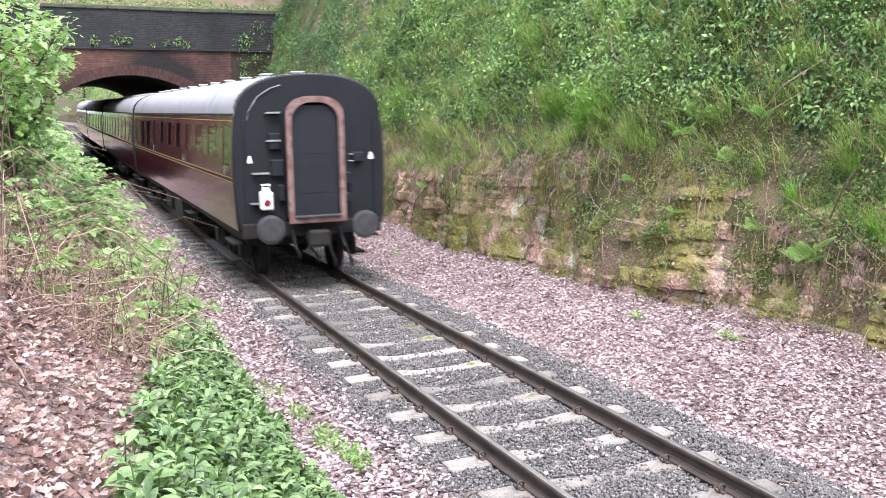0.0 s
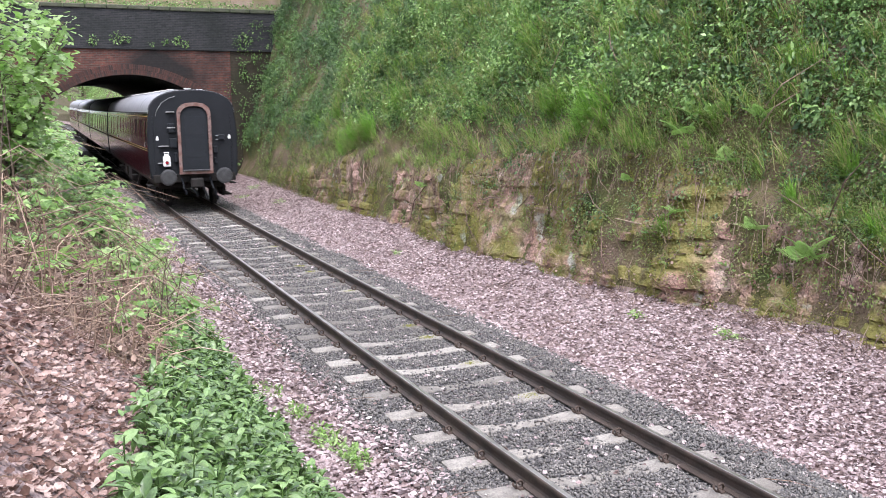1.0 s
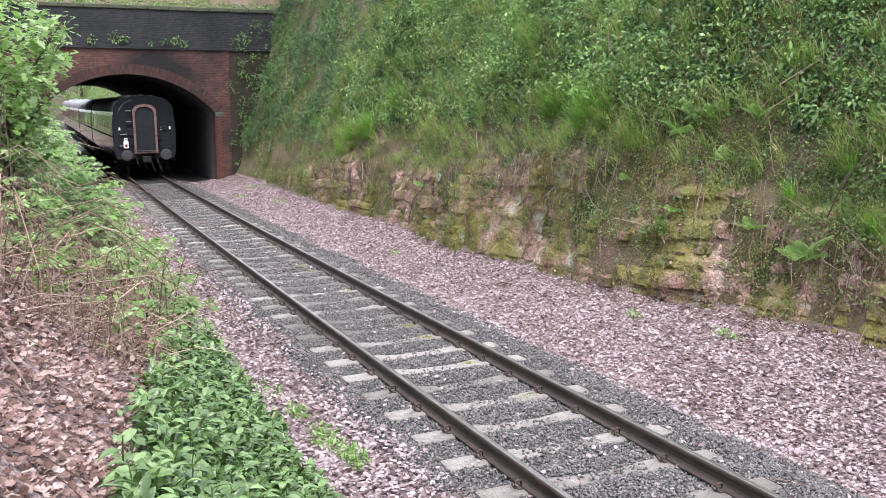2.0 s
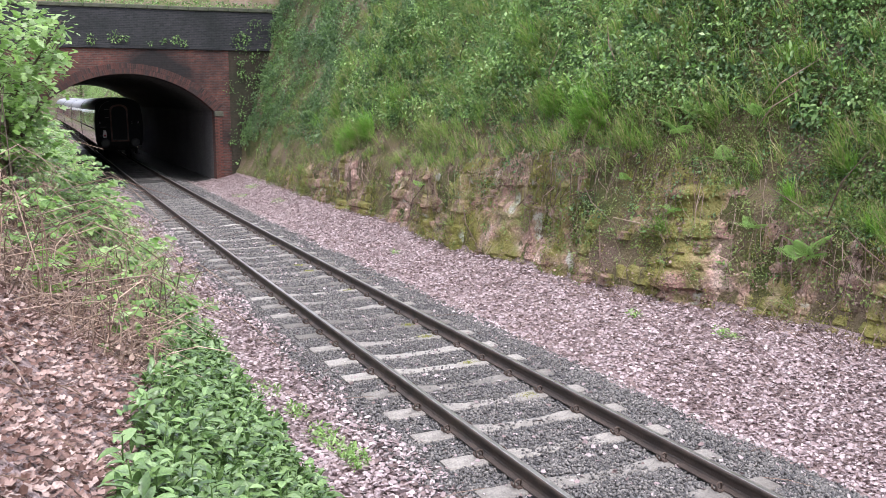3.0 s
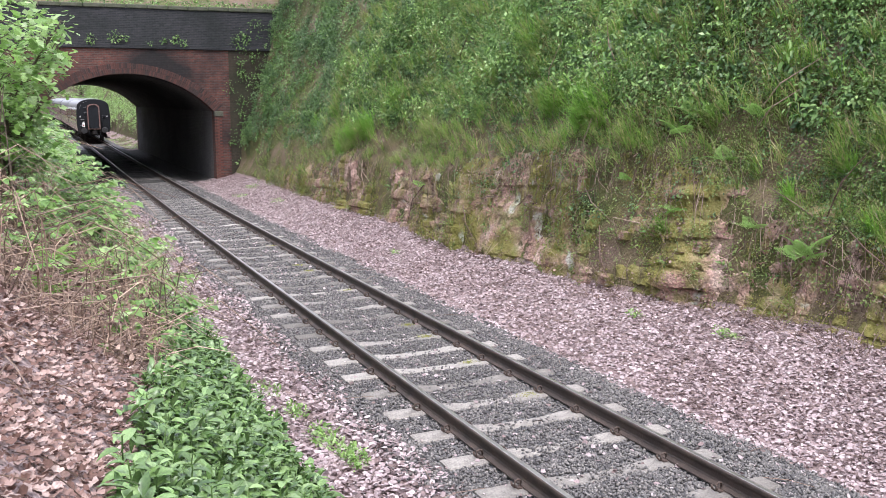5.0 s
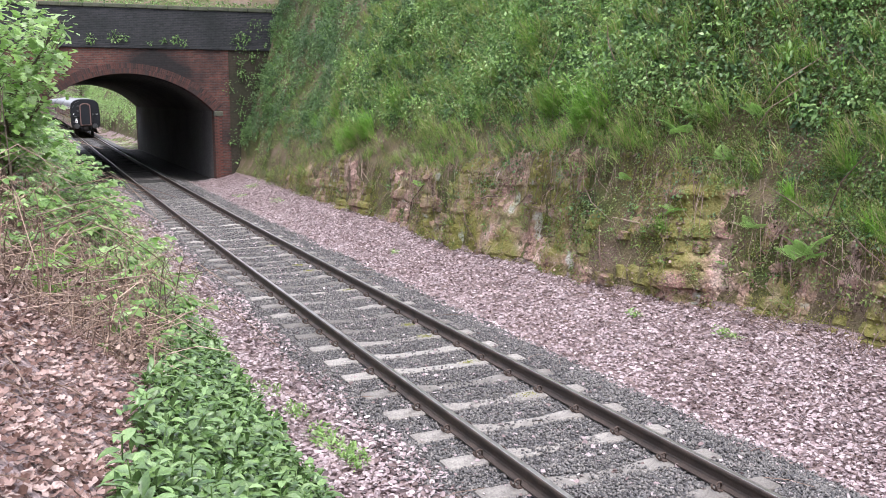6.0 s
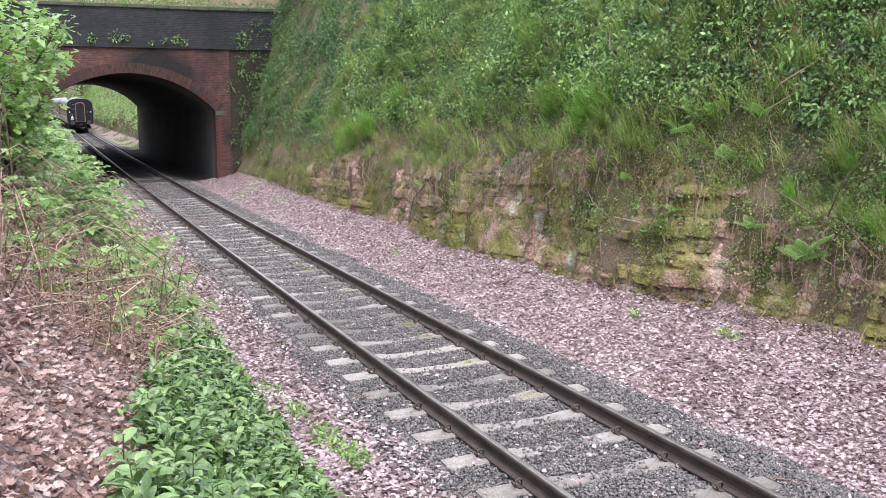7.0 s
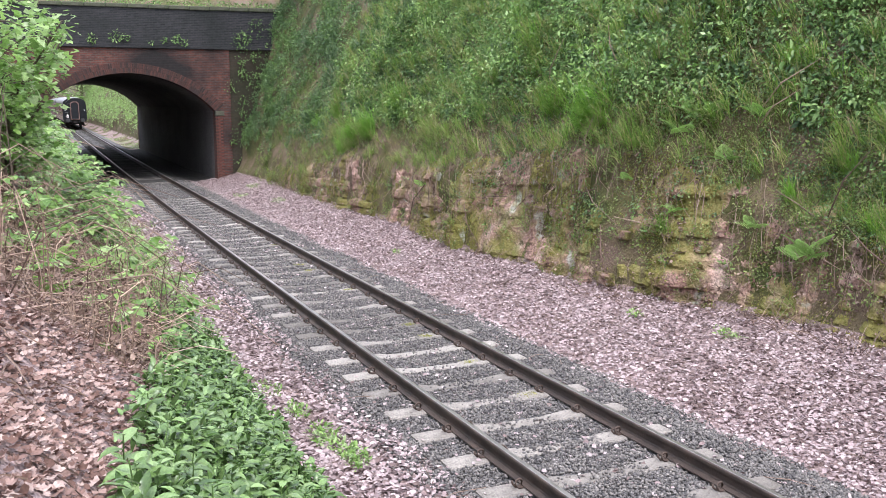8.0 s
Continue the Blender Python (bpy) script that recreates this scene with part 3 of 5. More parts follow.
def coach_end(thing, y, out, rear):
    e = Shape()
    outline = [(x, z) for x, z in SIDE] + roof_line()[1:-1] + [(-x, z) for x, z in reversed(SIDE)]
    e.loft([[(x, y - out * 0.06, z) for x, z in outline], [(x, y, z) for x, z in outline], [(x * 0.97, y + out * 0.035, 2.2 + (z - 2.2) * 0.975) for x, z in outline]])
    n = len(e.v) - len(outline)
    e.f.append(tuple(range(n, len(e.v))))
    part("end_panel", e, M_BLACKEND, thing, "black painted bowed coach end")
    part("headstock", Shape().box(-1.28, min(y, y + out * 0.12), 0.86, 1.28, max(y, y + out * 0.12), 1.12, 0.015), M_FRAME, thing)
    for sx in (-1, 1):
        bf = Shape()
        ya = y + out * 0.1
        bf.tube([(sx * 0.8635, ya, 1.05), (sx * 0.8635, ya + out * 0.2, 1.05)], 0.14, 14)
        bf.tube([(sx * 0.8635, ya + out * 0.2, 1.05), (sx * 0.8635, ya + out * 0.38, 1.05)], 0.09, 12)
        bu = part("buffer", bf, M_FRAME, thing)
        hd = Shape().tube([(sx * 0.8635, ya + out * v, 1.05) for v in (0.37, 0.385, 0.405, 0.42)], [0.235, 0.255, 0.25, 0.2], 28)
        part("buffer_head", hd, M_BUFFER, bu, "grey steel buffer head", smooth=False)
    gangway(thing, y, out)
    if not rear:
        return
    # steps up the end, lamp irons, jumper boxes and pipes
    for zz, xa, xb in ((1.47, -1.12, -0.9), (2.0, -1.08, -0.78), (2.57, -0.80, -0.55), (3.06, -0.80, -0.55)):
        st = Shape().box(xa, y - 0.15, zz, xb, y - 0.02, zz + 0.018, 0.004).box(xa, y - 0.15, zz + 0.018, xb, y - 0.138, zz + 0.034)
        part("step", st, M_CREAM, thing, "worn pale footstep")
    part("conduit", Shape().tube([(-1.12, y - 0.03, 2.95), (-1.08, y - 0.06, 3.12), (-0.92, y - 0.06, 3.36), (-0.7, y - 0.06, 3.5), (-0.5, y - 0.06, 3.56)], 0.008, 6), M_CREAM, thing, "pale curved conduit")
    for x in (-1.2, 1.2):
        part("corner_post", Shape().box(x - 0.02, y - 0.06, 1.15, x + 0.02, y + 0.0, 2.95, 0.008), M_BLACKEND, thing)
    for zz in (2.18, 2.3):
        part("grab_rail", Shape().tube([(0.72, y - 0.03, zz), (0.72, y - 0.09, zz), (0.98, y - 0.09, zz), (0.98, y - 0.03, zz)], 0.013, 8), M_CREAM, thing, "white handrail")
    for sx, zz in ((-1.1, 2.2), (1.14, 2.2)):
        part("lamp_bracket", Shape().add([(sx - 0.05, y - 0.05, zz), (sx + 0.05, y - 0.05, zz), (sx + 0.02, y - 0.05, zz + 0.13), (sx - 0.02, y - 0.05, zz + 0.13), (sx - 0.05, y - 0.02, zz), (sx + 0.05, y - 0.02, zz), (sx + 0.02, y - 0.02, zz + 0.13), (sx - 0.02, y - 0.02, zz + 0.13)],
                                         [(3, 2, 1, 0), (4, 5, 6, 7), (0, 1, 5, 4), (2, 3, 7, 6), (1, 2, 6, 5), (3, 0, 4, 7)]), M_WHITE, thing, "white triangular bracket")
    for x0, z0, x1, z1 in ((-0.76, 2.42, -0.56, 2.72), (-0.74, 1.95, -0.5, 2.25), (-0.62, 1.5, -0.5, 1.8), (0.6, 1.75, 0.74, 1.98), (0.78, 2.16, 0.98, 2.34), (0.62, 1.42, 0.72, 1.6)):
        part("jumper_box", Shape().box(x0, y - 0.13, z0, x1, y - 0.02, z1, 0.02), M_DOORDARK, thing)
    for x0, x1, zb in ((-0.16, -0.02, 0.42), (0.18, 0.3, 0.32), (0.46, 0.62, 0.3), (-0.42, -0.36, 0.5)):
        part("brake_hose", Shape().tube([(x0, y - 0.12, 0.98), (x0, y - 0.3, 0.88), (x0 + 0.3 * (x1 - x0), y - 0.38, 0.66), (x1, y - 0.36, zb + 0.1), (x1 + 0.02, y - 0.3, zb), (x1 + 0.05, y - 0.26, zb + 0.08)], 0.032, 8), M_DOORDARK, thing, "black rubber brake hose")
    part("coupling", Shape().box(-0.14, y - 0.5, 0.78, 0.14, y + 0.05, 0.98, 0.03).box(-0.2, y - 0.56, 0.7, 0.2, y - 0.42, 1.0, 0.04), M_FRAME, thing, "drop-head coupler")
    lamp = part("tail_lamp", Shape().box(-0.97, y - 0.26, 1.37, -0.75, y - 0.08, 1.70, 0.025).tube([(-0.86, y - 0.17, 1.70), (-0.86, y - 0.17, 1.77)], [0.075, 0.06], 12).box(-0.94, y - 0.2, 1.80, -0.78, y - 0.14, 1.83, 0.008).tube([(-0.92, y - 0.17, 1.70), (-0.92, y - 0.17, 1.81)], 0.01, 6).tube([(-0.80, y - 0.17, 1.70), (-0.80, y - 0.17, 1.81)], 0.01, 6), M_WHITE, thing, "white tail lamp with a red lens")
    part("lens", Shape().tube([(-0.86, y - 0.258, 1.5), (-0.86, y - 0.285, 1.5)], [0.045, 0.038], 16), M_LAMP, lamp, "red lamp lens")
    part("lens_rim", Shape().tube([(-0.86, y - 0.25, 1.5), (-0.86, y - 0.272, 1.5)], 0.06, 16), M_FRAME, lamp)


def build_coach(rear, windows_left):
    """A coach from its rear end at y = 0 to its front at BODY, wheels on z = 0."""
    th = new("railway_coach")
    side_panel(th, -1, windows_left)
    side_panel(th, 1, windows_left)
    r = Shape()
    r.loft([[(x, v, z) for x, z in roof_line(24, g)] for v, g in ((-0.02, -0.015), (0.02, 0.0), (BODY - 0.02, 0.0), (BODY + 0.02, -0.015))], closed=False)
    r.loft([[(x * 0.985, v, z - 0.03) for x, z in roof_line(24)] for v in (BODY, 0.0)], closed=False)
    part("roof", r, M_ROOF, th, "light grey arched roof", smooth=True)
    for sx in (-1, 1):
        part("gutter", Shape().tube([(sx * 1.355, 0, 3.06), (sx * 1.355, BODY, 3.06)], 0.018, 6), M_FRAME, th)
        part("lining", strip(sx, 2.94, 2.953, 0.12, BODY - 0.12), M_YELLOW, th, "yellow lining band")
        part("lining", strip(sx, 1.86, 1.878, 0.12, BODY - 0.12), M_YELLOW, th, "yellow lining band")
        part("lining", strip(sx, 1.93, 1.948, 0.12, BODY - 0.12), M_YELLOW, th, "yellow lining band")
        part("lining", strip(sx, 1.878, 1.93, 0.12, BODY - 0.12, 0.002), M_BLACKEND, th, "black lining band")
        part("solebar", Shape().box(sx * 1.22 - 0.06, 0.05, 0.86, sx * 1.22 + 0.06, BODY - 0.05, 1.02, 0.01), M_FRAME, th)
        for v in (0.75, 6.4, 12.9, 18.7):
            part("footboard", Shape().box(sx * 1.3 - 0.1, v - 0.45, 0.72, sx * 1.3 + 0.08, v + 0.45, 0.75, 0.008), M_FRAME, th)
        tr = Shape()
        for ya, yb, za, zb in ((6.2, 7.6, 0.88, 0.35), (7.6, 12.0, 0.35, 0.35), (12.0, 13.4, 0.35, 0.88)):
            tr.tube([(sx * 1.1, ya, za), (sx * 1.1, yb, zb)], 0.05, 6)
        for v in (7.6, 9.8, 12.0):
            tr.tube([(sx * 1.1, v, 0.35), (sx * 1.1, v, 0.9)], 0.04, 6)
        part("truss", tr, M_FRAME, th)
        part("battery_box", Shape().box(sx * 1.0 - 0.3, 8.0, 0.42, sx * 1.0 + 0.3, 9.5, 0.86, 0.02).box(sx * 1.0 - 0.3, 10.3, 0.48, sx * 1.0 + 0.3, 11.4, 0.86, 0.02), M_FRAME, th)
        for v in (0.72, 6.4, 12.9, 18.7):
            hn = Shape().tube([(sx * 1.40, v, 2.12), (sx * 1.425, v, 2.12), (sx * 1.425, v, 1.98), (sx * 1.40, v, 1.98)], 0.008, 6)
            part("door_handle", hn, M_CREAM, th, "bright metal commode handle")
    part("underframe", Shape().box(-1.3, 0.0, 0.93, 1.3, BODY, 1.05, 0.0).box(-0.2, 0.2, 0.75, 0.2, BODY - 0.2, 0.95), M_FRAME, th)
    vent = Shape().box(-0.08, -0.07, -0.02, 0.08, 0.07, 0.045, 0.015).box(-0.11, -0.10, 0.045, 0.11, 0.10, 0.07, 0.012).mesh("ventilator", M_VENT)
    for k in range(10):
        for x in (-0.5, 0.5):
            z = 3.03 + 0.74 * (1 - abs(x / 1.345) ** (1 / 0.41)) ** 0.43
            piece("ventilator", vent, th, pose(x, 1.1 + 1.92 * k + (0.5 if x > 0 else 0), z - 0.015))
    for k in range(5):
        piece("ventilator", vent, th, pose(0, 0.7 + 3.1 * k, 3.755))
    for v in (2.55, BODY - 2.55):
        part("bogie", bogie(v), M_FRAME, th)
    for v in (1.25, 3.85, BODY - 3.85, BODY - 1.25):
        for sx in (-1, 1):
            piece("wheel", WHEEL, th, pose(sx * 0.75, v, 0.46, 0, 0, 180 if sx > 0 else 0))
    coach_end(th, 0.0, -1, rear)
    coach_end(th, BODY, 1, False)
    tagged(th, "maroon passenger coach, grey roof, " + ("black end with white lamp" if rear else "yellow lining"), "railway coach", "coaches of the train")
    return th


TICK = 1 / 30  # seconds between the wheels' poses


def motions():
    """The train draws away through the tunnel."""
    times = [(0.0, 17.18), (0.5, 24.38), (1.0, 31.72), (1.5, 39.25), (2.5, 54.9), (3.5, 70.2), (4.5, 84.75), (5.25, 95.1), (6.0, 105.2), (6.5, 111.7), (7.5, 123.9), (8.0, 129.7)]
    for k, th in enumerate(COACHES):
        rows = []
        for t, y in times:
            a, b = y + 20.5 * k, y + 20.5 * k + BODY
            pa, pb = Vector((tx(a), a, tz(a))), Vector((tx(b), b, tz(b)))
            d = pb - pa
            rows.append((t, Matrix.Translation(pa) @ Euler((math.atan2(d.z, d.xy.length), -CANT, -math.atan2(d.x, d.y))).to_matrix().to_4x4()))
        walk(th, rows)
        for ob in th.children if k < 2 else ():
            if not ob.name.startswith("wheel"):
                continue
            rest = ob.matrix_basis.copy()
            side = 1 if rest.translation.x > 0 else -1
            turns = []
            for i in range(241):
                gone = np.interp(i * TICK, [t for t, _ in times], [y for _, y in times]) - times[0][1]
                turns.append((i * TICK, rest @ Matrix.Rotation(side * gone / 0.457, 4, "X")))
            walk(ob, turns)


small = [(0.35, 0.95, 2.0, 2.85)] + [(1.75 + 1.72 * k, 2.65 + 1.72 * k, 2.26, 2.83) for k in range(6)] + [(12.6, 13.2, 2.0, 2.85)] + [(14.0 + 1.75 * k, 15.3 + 1.75 * k, 2.05, 2.82) for k in range(2)] + [(18.4, 19.0, 2.0, 2.85)]
large = [(0.5, 1.1, 2.0, 2.85)] + [(1.8 + 1.95 * k, 3.2 + 1.95 * k, 2.02, 2.82) for k in range(8)] + [(18.2, 18.8, 2.0, 2.85)]
COACHES = [build_coach(True, small), build_coach(False, large)]
COACHES += [copy_thing(COACHES[1], Matrix()), copy_thing(COACHES[1], Matrix())]


# ================= scattering =================
rs = np.random.RandomState(7)
OVATE = (np.array([(0, 0, 0), (-0.3, 0.42, 0.09), (0, 0.5, -0.02), (0.3, 0.42, 0.09), (0, 1, -0.14)], float), [(0, 2, 1), (0, 3, 2), (1, 2, 4), (2, 3, 4)])
LONG = (np.array([(0, 0, 0), (-0.17, 0.28, 0.05), (0, 0.3, -0.01), (0.17, 0.28, 0.05), (-0.19, 0.55, 0.03), (0, 0.58, -0.04), (0.19, 0.55, 0.03), (-0.1, 0.82, -0.06), (0, 0.84, -0.11), (0.1, 0.82, -0.06), (0, 1, -0.22)], float),
        [(0, 2, 1), (0, 3, 2), (1, 2, 5, 4), (2, 3, 6, 5), (4, 5, 8, 7), (5, 6, 9, 8), (7, 8, 10), (8, 9, 10)])
LOBED = (np.array([(0, 0, 0), (-0.5, 0.2, 0.06), (-0.22, 0.42, 0.0), (-0.42, 0.75, 0.05), (0, 1, -0.12), (0.42, 0.75, 0.05), (0.22, 0.42, 0.0), (0.5, 0.2, 0.06), (0, 0.4, -0.04)], float),
         [(0, 8, 1), (1, 8, 2), (2, 8, 3), (3, 8, 4), (4, 8, 5), (5, 8, 6), (6, 8, 7), (7, 8, 0)])
CURLED = (np.array([(0, 0, 0.05), (-0.34, 0.22, 0.1), (-0.42, 0.62, 0.15), (0.04, 0.5, -0.02), (0.4, 0.7, 0.05), (0.34, 0.28, 0.08), (0.03, 1, 0.14)], float), [(0, 3, 1), (1, 3, 2), (2, 3, 6), (6, 3, 4), (4, 3, 5), (5, 3, 0)])
OAK = (np.array([(0, 0, 0.03), (-0.2, 0.14, 0.12), (-0.14, 0.3, 0.03), (-0.38, 0.46, 0.14), (-0.2, 0.64, 0.02), (-0.26, 0.84, 0.12), (0, 1, 0.2), (0.26, 0.82, 0.04), (0.2, 0.62, 0.0), (0.38, 0.44, 0.1), (0.14, 0.28, 0.02), (0.2, 0.14, 0.06), (0, 0.5, -0.04)], float),
       [(i, (i + 1) % 12, 12)[::-1] for i in range(12)])
BLADE = (np.array([(-0.012, 0, 0), (0.012, 0, 0), (-0.01, 0.4, 0.02), (0.01, 0.4, 0.02), (-0.007, 0.75, -0.06), (0.007, 0.75, -0.06), (0, 1, -0.22)], float), [(0, 1, 3, 2), (2, 3, 5, 4), (4, 5, 6)])
PEBBLE = (np.array([(-1, -0.2, 0), (1, 0.1, 0), (0, -0.9, 0.1), (0.1, 0.9, -0.1), (0.1, 0, -0.7), (-0.1, 0, 0.75)], float), [(0, 2, 5), (2, 1, 5), (1, 3, 5), (3, 0, 5), (2, 0, 4), (1, 2, 4), (3, 1, 4), (0, 3, 4)])


def unit(a):
    return a / np.maximum(np.linalg.norm(a, axis=-1, keepdims=True), 1e-9)


def strew(name, shape, places, tips, ups, sizes, material, jitter=0.0, widths=None):
    """One mesh of many small pieces: each stands at its place, points along its tip and faces its up."""
    tv, tf = shape
    places, n = np.asarray(places, float), len(places)
    t = unit(np.asarray(tips, float))
    u = np.asarray(ups, float)
    u = unit(u - t * (u * t).sum(1, keepdims=True) + 1e-6)
    r = np.cross(t, u)
    sizes = np.broadcast_to(np.asarray(sizes, float), (n,))
    w = np.ones(n) if widths is None else np.asarray(widths, float)
    v = tv[None] + (rs.uniform(-jitter, jitter, (n, len(tv), 3)) if jitter else 0)
    co = places[:, None] + sizes[:, None, None] * (v[..., 0:1] * w[:, None, None] * r[:, None] + v[..., 1:2] * t[:, None] + v[..., 2:3] * u[:, None])
    me = bpy.data.meshes.new(name)
    lens = [len(f) for f in tf]
    flat = np.array([i for f in tf for i in f])
    me.vertices.add(n * len(tv))
    me.vertices.foreach_set("co", co.reshape(-1))
    me.loops.add(n * len(flat))
    me.loops.foreach_set("vertex_index", (flat[None] + len(tv) * np.arange(n)[:, None]).reshape(-1))
    me.polygons.add(n * len(tf))
    starts = np.concatenate([[0], np.cumsum(lens)[:-1]])
    me.polygons.foreach_set("loop_start", (starts[None] + len(flat) * np.arange(n)[:, None]).reshape(-1))
    me.update(calc_edges=True)
    me.materials.append(material)
    return me


def rand_dirs(n):
    return unit(rs.normal(size=(n, 3)))


M_LEAF = surf("fresh_leaf", [(0.064, 0.132, 0.031), (0.102, 0.192, 0.044), (0.146, 0.252, 0.063), (0.2, 0.3, 0.1)], 0.9, 0.6, 0.1, 80, vary="island", spread=0.3, translucent=0.3)
M_DARKLEAF = surf("ivy_leaf", [(0.038, 0.09, 0.026), (0.064, 0.13, 0.038), (0.1, 0.175, 0.058), (0.14, 0.21, 0.09)], 0.9, 0.5, 0.1, 80, vary="island", spread=0.25, translucent=0.25)
M_HERB = surf("herb_leaf", [(0.10, 0.15, 0.03), (0.15, 0.205, 0.045), (0.2, 0.24, 0.08)], 0.9, 0.55, 0.1, 80, vary="island", spread=0.3, translucent=0.3)
M_SHRUB = surf("sunlit_shrub_leaf", [(0.15, 0.27, 0.06), (0.24, 0.39, 0.1), (0.31, 0.47, 0.14), (0.42, 0.55, 0.26)], 1.2, 0.32, 0.1, 80, vary="island", spread=0.3, translucent=0.58)
M_PLANT = surf("broad_leaf", [(0.086, 0.15, 0.04), (0.138, 0.227, 0.066), (0.212, 0.312, 0.118)], 8, 0.22, 0.25, 70, vary="object", spread=0.22, translucent=0.2)
M_PLANT2 = surf("broad_leaf_low", [(0.056, 0.108, 0.028), (0.095, 0.165, 0.045), (0.145, 0.23, 0.078)], 8, 0.26, 0.25, 70, vary="island", spread=0.25, translucent=0.2)
M_BLADE = surf("grass_blade", [(0.1, 0.2, 0.03), (0.16, 0.29, 0.042), (0.2, 0.33, 0.058), (0.28, 0.33, 0.1), (0.34, 0.29, 0.15)], 1.5, 0.5, 0.0, 60, vary="island", spread=0.25, translucent=0.45)
M_FRESHBLADE = surf("fresh_grass_blade", [(0.13, 0.27, 0.035), (0.19, 0.37, 0.05), (0.25, 0.43, 0.075)], 1.5, 0.5, 0.0, 60, vary="island", spread=0.25, translucent=0.5)
M_FERN = surf("fern_green", [(0.2, 0.36, 0.08), (0.28, 0.45, 0.12)], 4, 0.5, 0.1, 60, vary="object", spread=0.2, translucent=0.3)
M_LITTER = surf("dead_leaf", [(0.18, 0.13, 0.122), (0.275, 0.21, 0.207), (0.35, 0.275, 0.277), (0.415, 0.335, 0.335), (0.5, 0.42, 0.42)], 2.0, 0.75, 0.2, 60, vary="island", spread=0.2, translucent=0.25)
M_BROWNLITTER = surf("brown_leaf", [(0.145, 0.084, 0.066), (0.225, 0.143, 0.12), (0.3, 0.203, 0.174), (0.375, 0.27, 0.236), (0.46, 0.355, 0.315)], 2.0, 0.7, 0.2, 60, vary="island", spread=0.16, translucent=0.25)
M_TWIG = surf("dead_stem", [(0.095, 0.06, 0.047), (0.175, 0.12, 0.092), (0.29, 0.215, 0.17)], 3, 0.85, 0.3, 60, vary="island", spread=0.3)
M_STRAW = surf("dry_bracken", [(0.12, 0.08, 0.06), (0.22, 0.15, 0.11), (0.35, 0.26, 0.2)], 3, 0.8, 0.3, 60, vary="island", spread=0.35)
M_BARK = surf("bark", [(0.07, 0.055, 0.04), (0.13, 0.10, 0.075)], 6, 0.9, 0.6, 50)
M_MOSS = surf("moss", [(0.11, 0.12, 0.02), (0.17, 0.175, 0.03), (0.23, 0.22, 0.045)], 3, 0.9, 0.4, 120, vary="island", spread=0.3)


def rock_material(name):
    m = surf(name, [(0.15, 0.088, 0.068), (0.25, 0.152, 0.12), (0.325, 0.217, 0.177), (0.39, 0.3, 0.25)], 2.2, 0.92, 1.0, 24, grain=0.45, depth=0.04)
    nd, ln = m.node_tree.nodes, m.node_tree.links
    bs = nd["Principled BSDF"]
    base = bs.inputs["Base Color"].links[0].from_socket
    tc = nd.new("ShaderNodeTexCoord")
    for color, scale, lo, hi, top in (((0.175, 0.17, 0.038), 0.85, 0.45, 0.56, 0.85), ((0.115, 0.12, 0.03), 3.4, 0.52, 0.62, 0.65), ((0.38, 0.39, 0.33), 1.4, 0.61, 0.65, 0.8), ((0.055, 0.04, 0.033), 2.6, 0.6, 0.7, 0.7)):
        no, mr, mx = nd.new("ShaderNodeTexNoise"), nd.new("ShaderNodeMapRange"), nd.new("ShaderNodeMixRGB")
        no.inputs["Scale"].default_value, no.inputs["Detail"].default_value = scale, 8
        no.noise_dimensions = "4D"
        no.inputs["W"].default_value = scale * 3
        ln.new(tc.outputs["Object"], no.inputs["Vector"])
        mr.inputs["From Min"].default_value, mr.inputs["From Max"].default_value, mr.inputs["To Max"].default_value = lo, hi, top
        ln.new(no.outputs[0], mr.inputs["Value"])
        ln.new(mr.outputs[0], mx.inputs[0])
        ln.new(base, mx.inputs[1])
        mx.inputs[2].default_value = (*color, 1)
        base = mx.outputs[0]
    ln.new(base, bs.inputs["Base Color"])
    return m


M_ROCK = rock_material("mossy_sandstone")


# ================= sandstone face =================
def hashed(*k):
    return random.Random(str(k)).random()


def bed_of(y, h):
    """Which bed and block of the sandstone a point belongs to, and its distance from the nearest joint."""
    w = h + 0.10 * fbm(y * 0.25, 0.3, 2.0) + 0.02 * fbm(y * 1.5, 3.3, 2.0) + 0.03 * y
    edges, z = [0.0], 0.0
    i = 0
    while z < w + 0.5:
        z += 0.14 + 0.26 * hashed("bed", i)
        edges.append(z)
        i += 1
    for b, (lo, hi) in enumerate(zip(edges, edges[1:])):
        if w < hi:
            break
    ln = 0.5 + 0.9 * hashed("len", b)
    u = (y + 0.12 * fbm(y, h * 2, 5) + 2 * hashed("off", b)) / ln
    c = math.floor(u)
    return b, c, min(w - lo, hi - w), min(u - c, c + 1 - u) * ln


def face_offset(y, h):
    b, c, dv, dh = bed_of(y, h)
    bare = max(0.0, min(1.0, 0.7 + 1.6 * fbm(y * 0.5, h * 0.9, 14.0)))  # where beds and joints stand clear of earth and moss
    o = bare * (0.07 * (hashed("bed_out", b) - 0.5) + 0.1 * (hashed("blk", b, c) - 0.5))
    o += 0.2 * fbm(y * 0.75, h * 0.22, 7.0) + 0.09 * fbm(y * 2.2, h * 0.9, 8.0) + 0.04 * fbm(y * 5, h * 4, 7.0)
    o -= bare * (0.08 * max(0.0, 1 - dv / 0.035) + 0.05 * max(0.0, 1 - dh / 0.03))
    return o


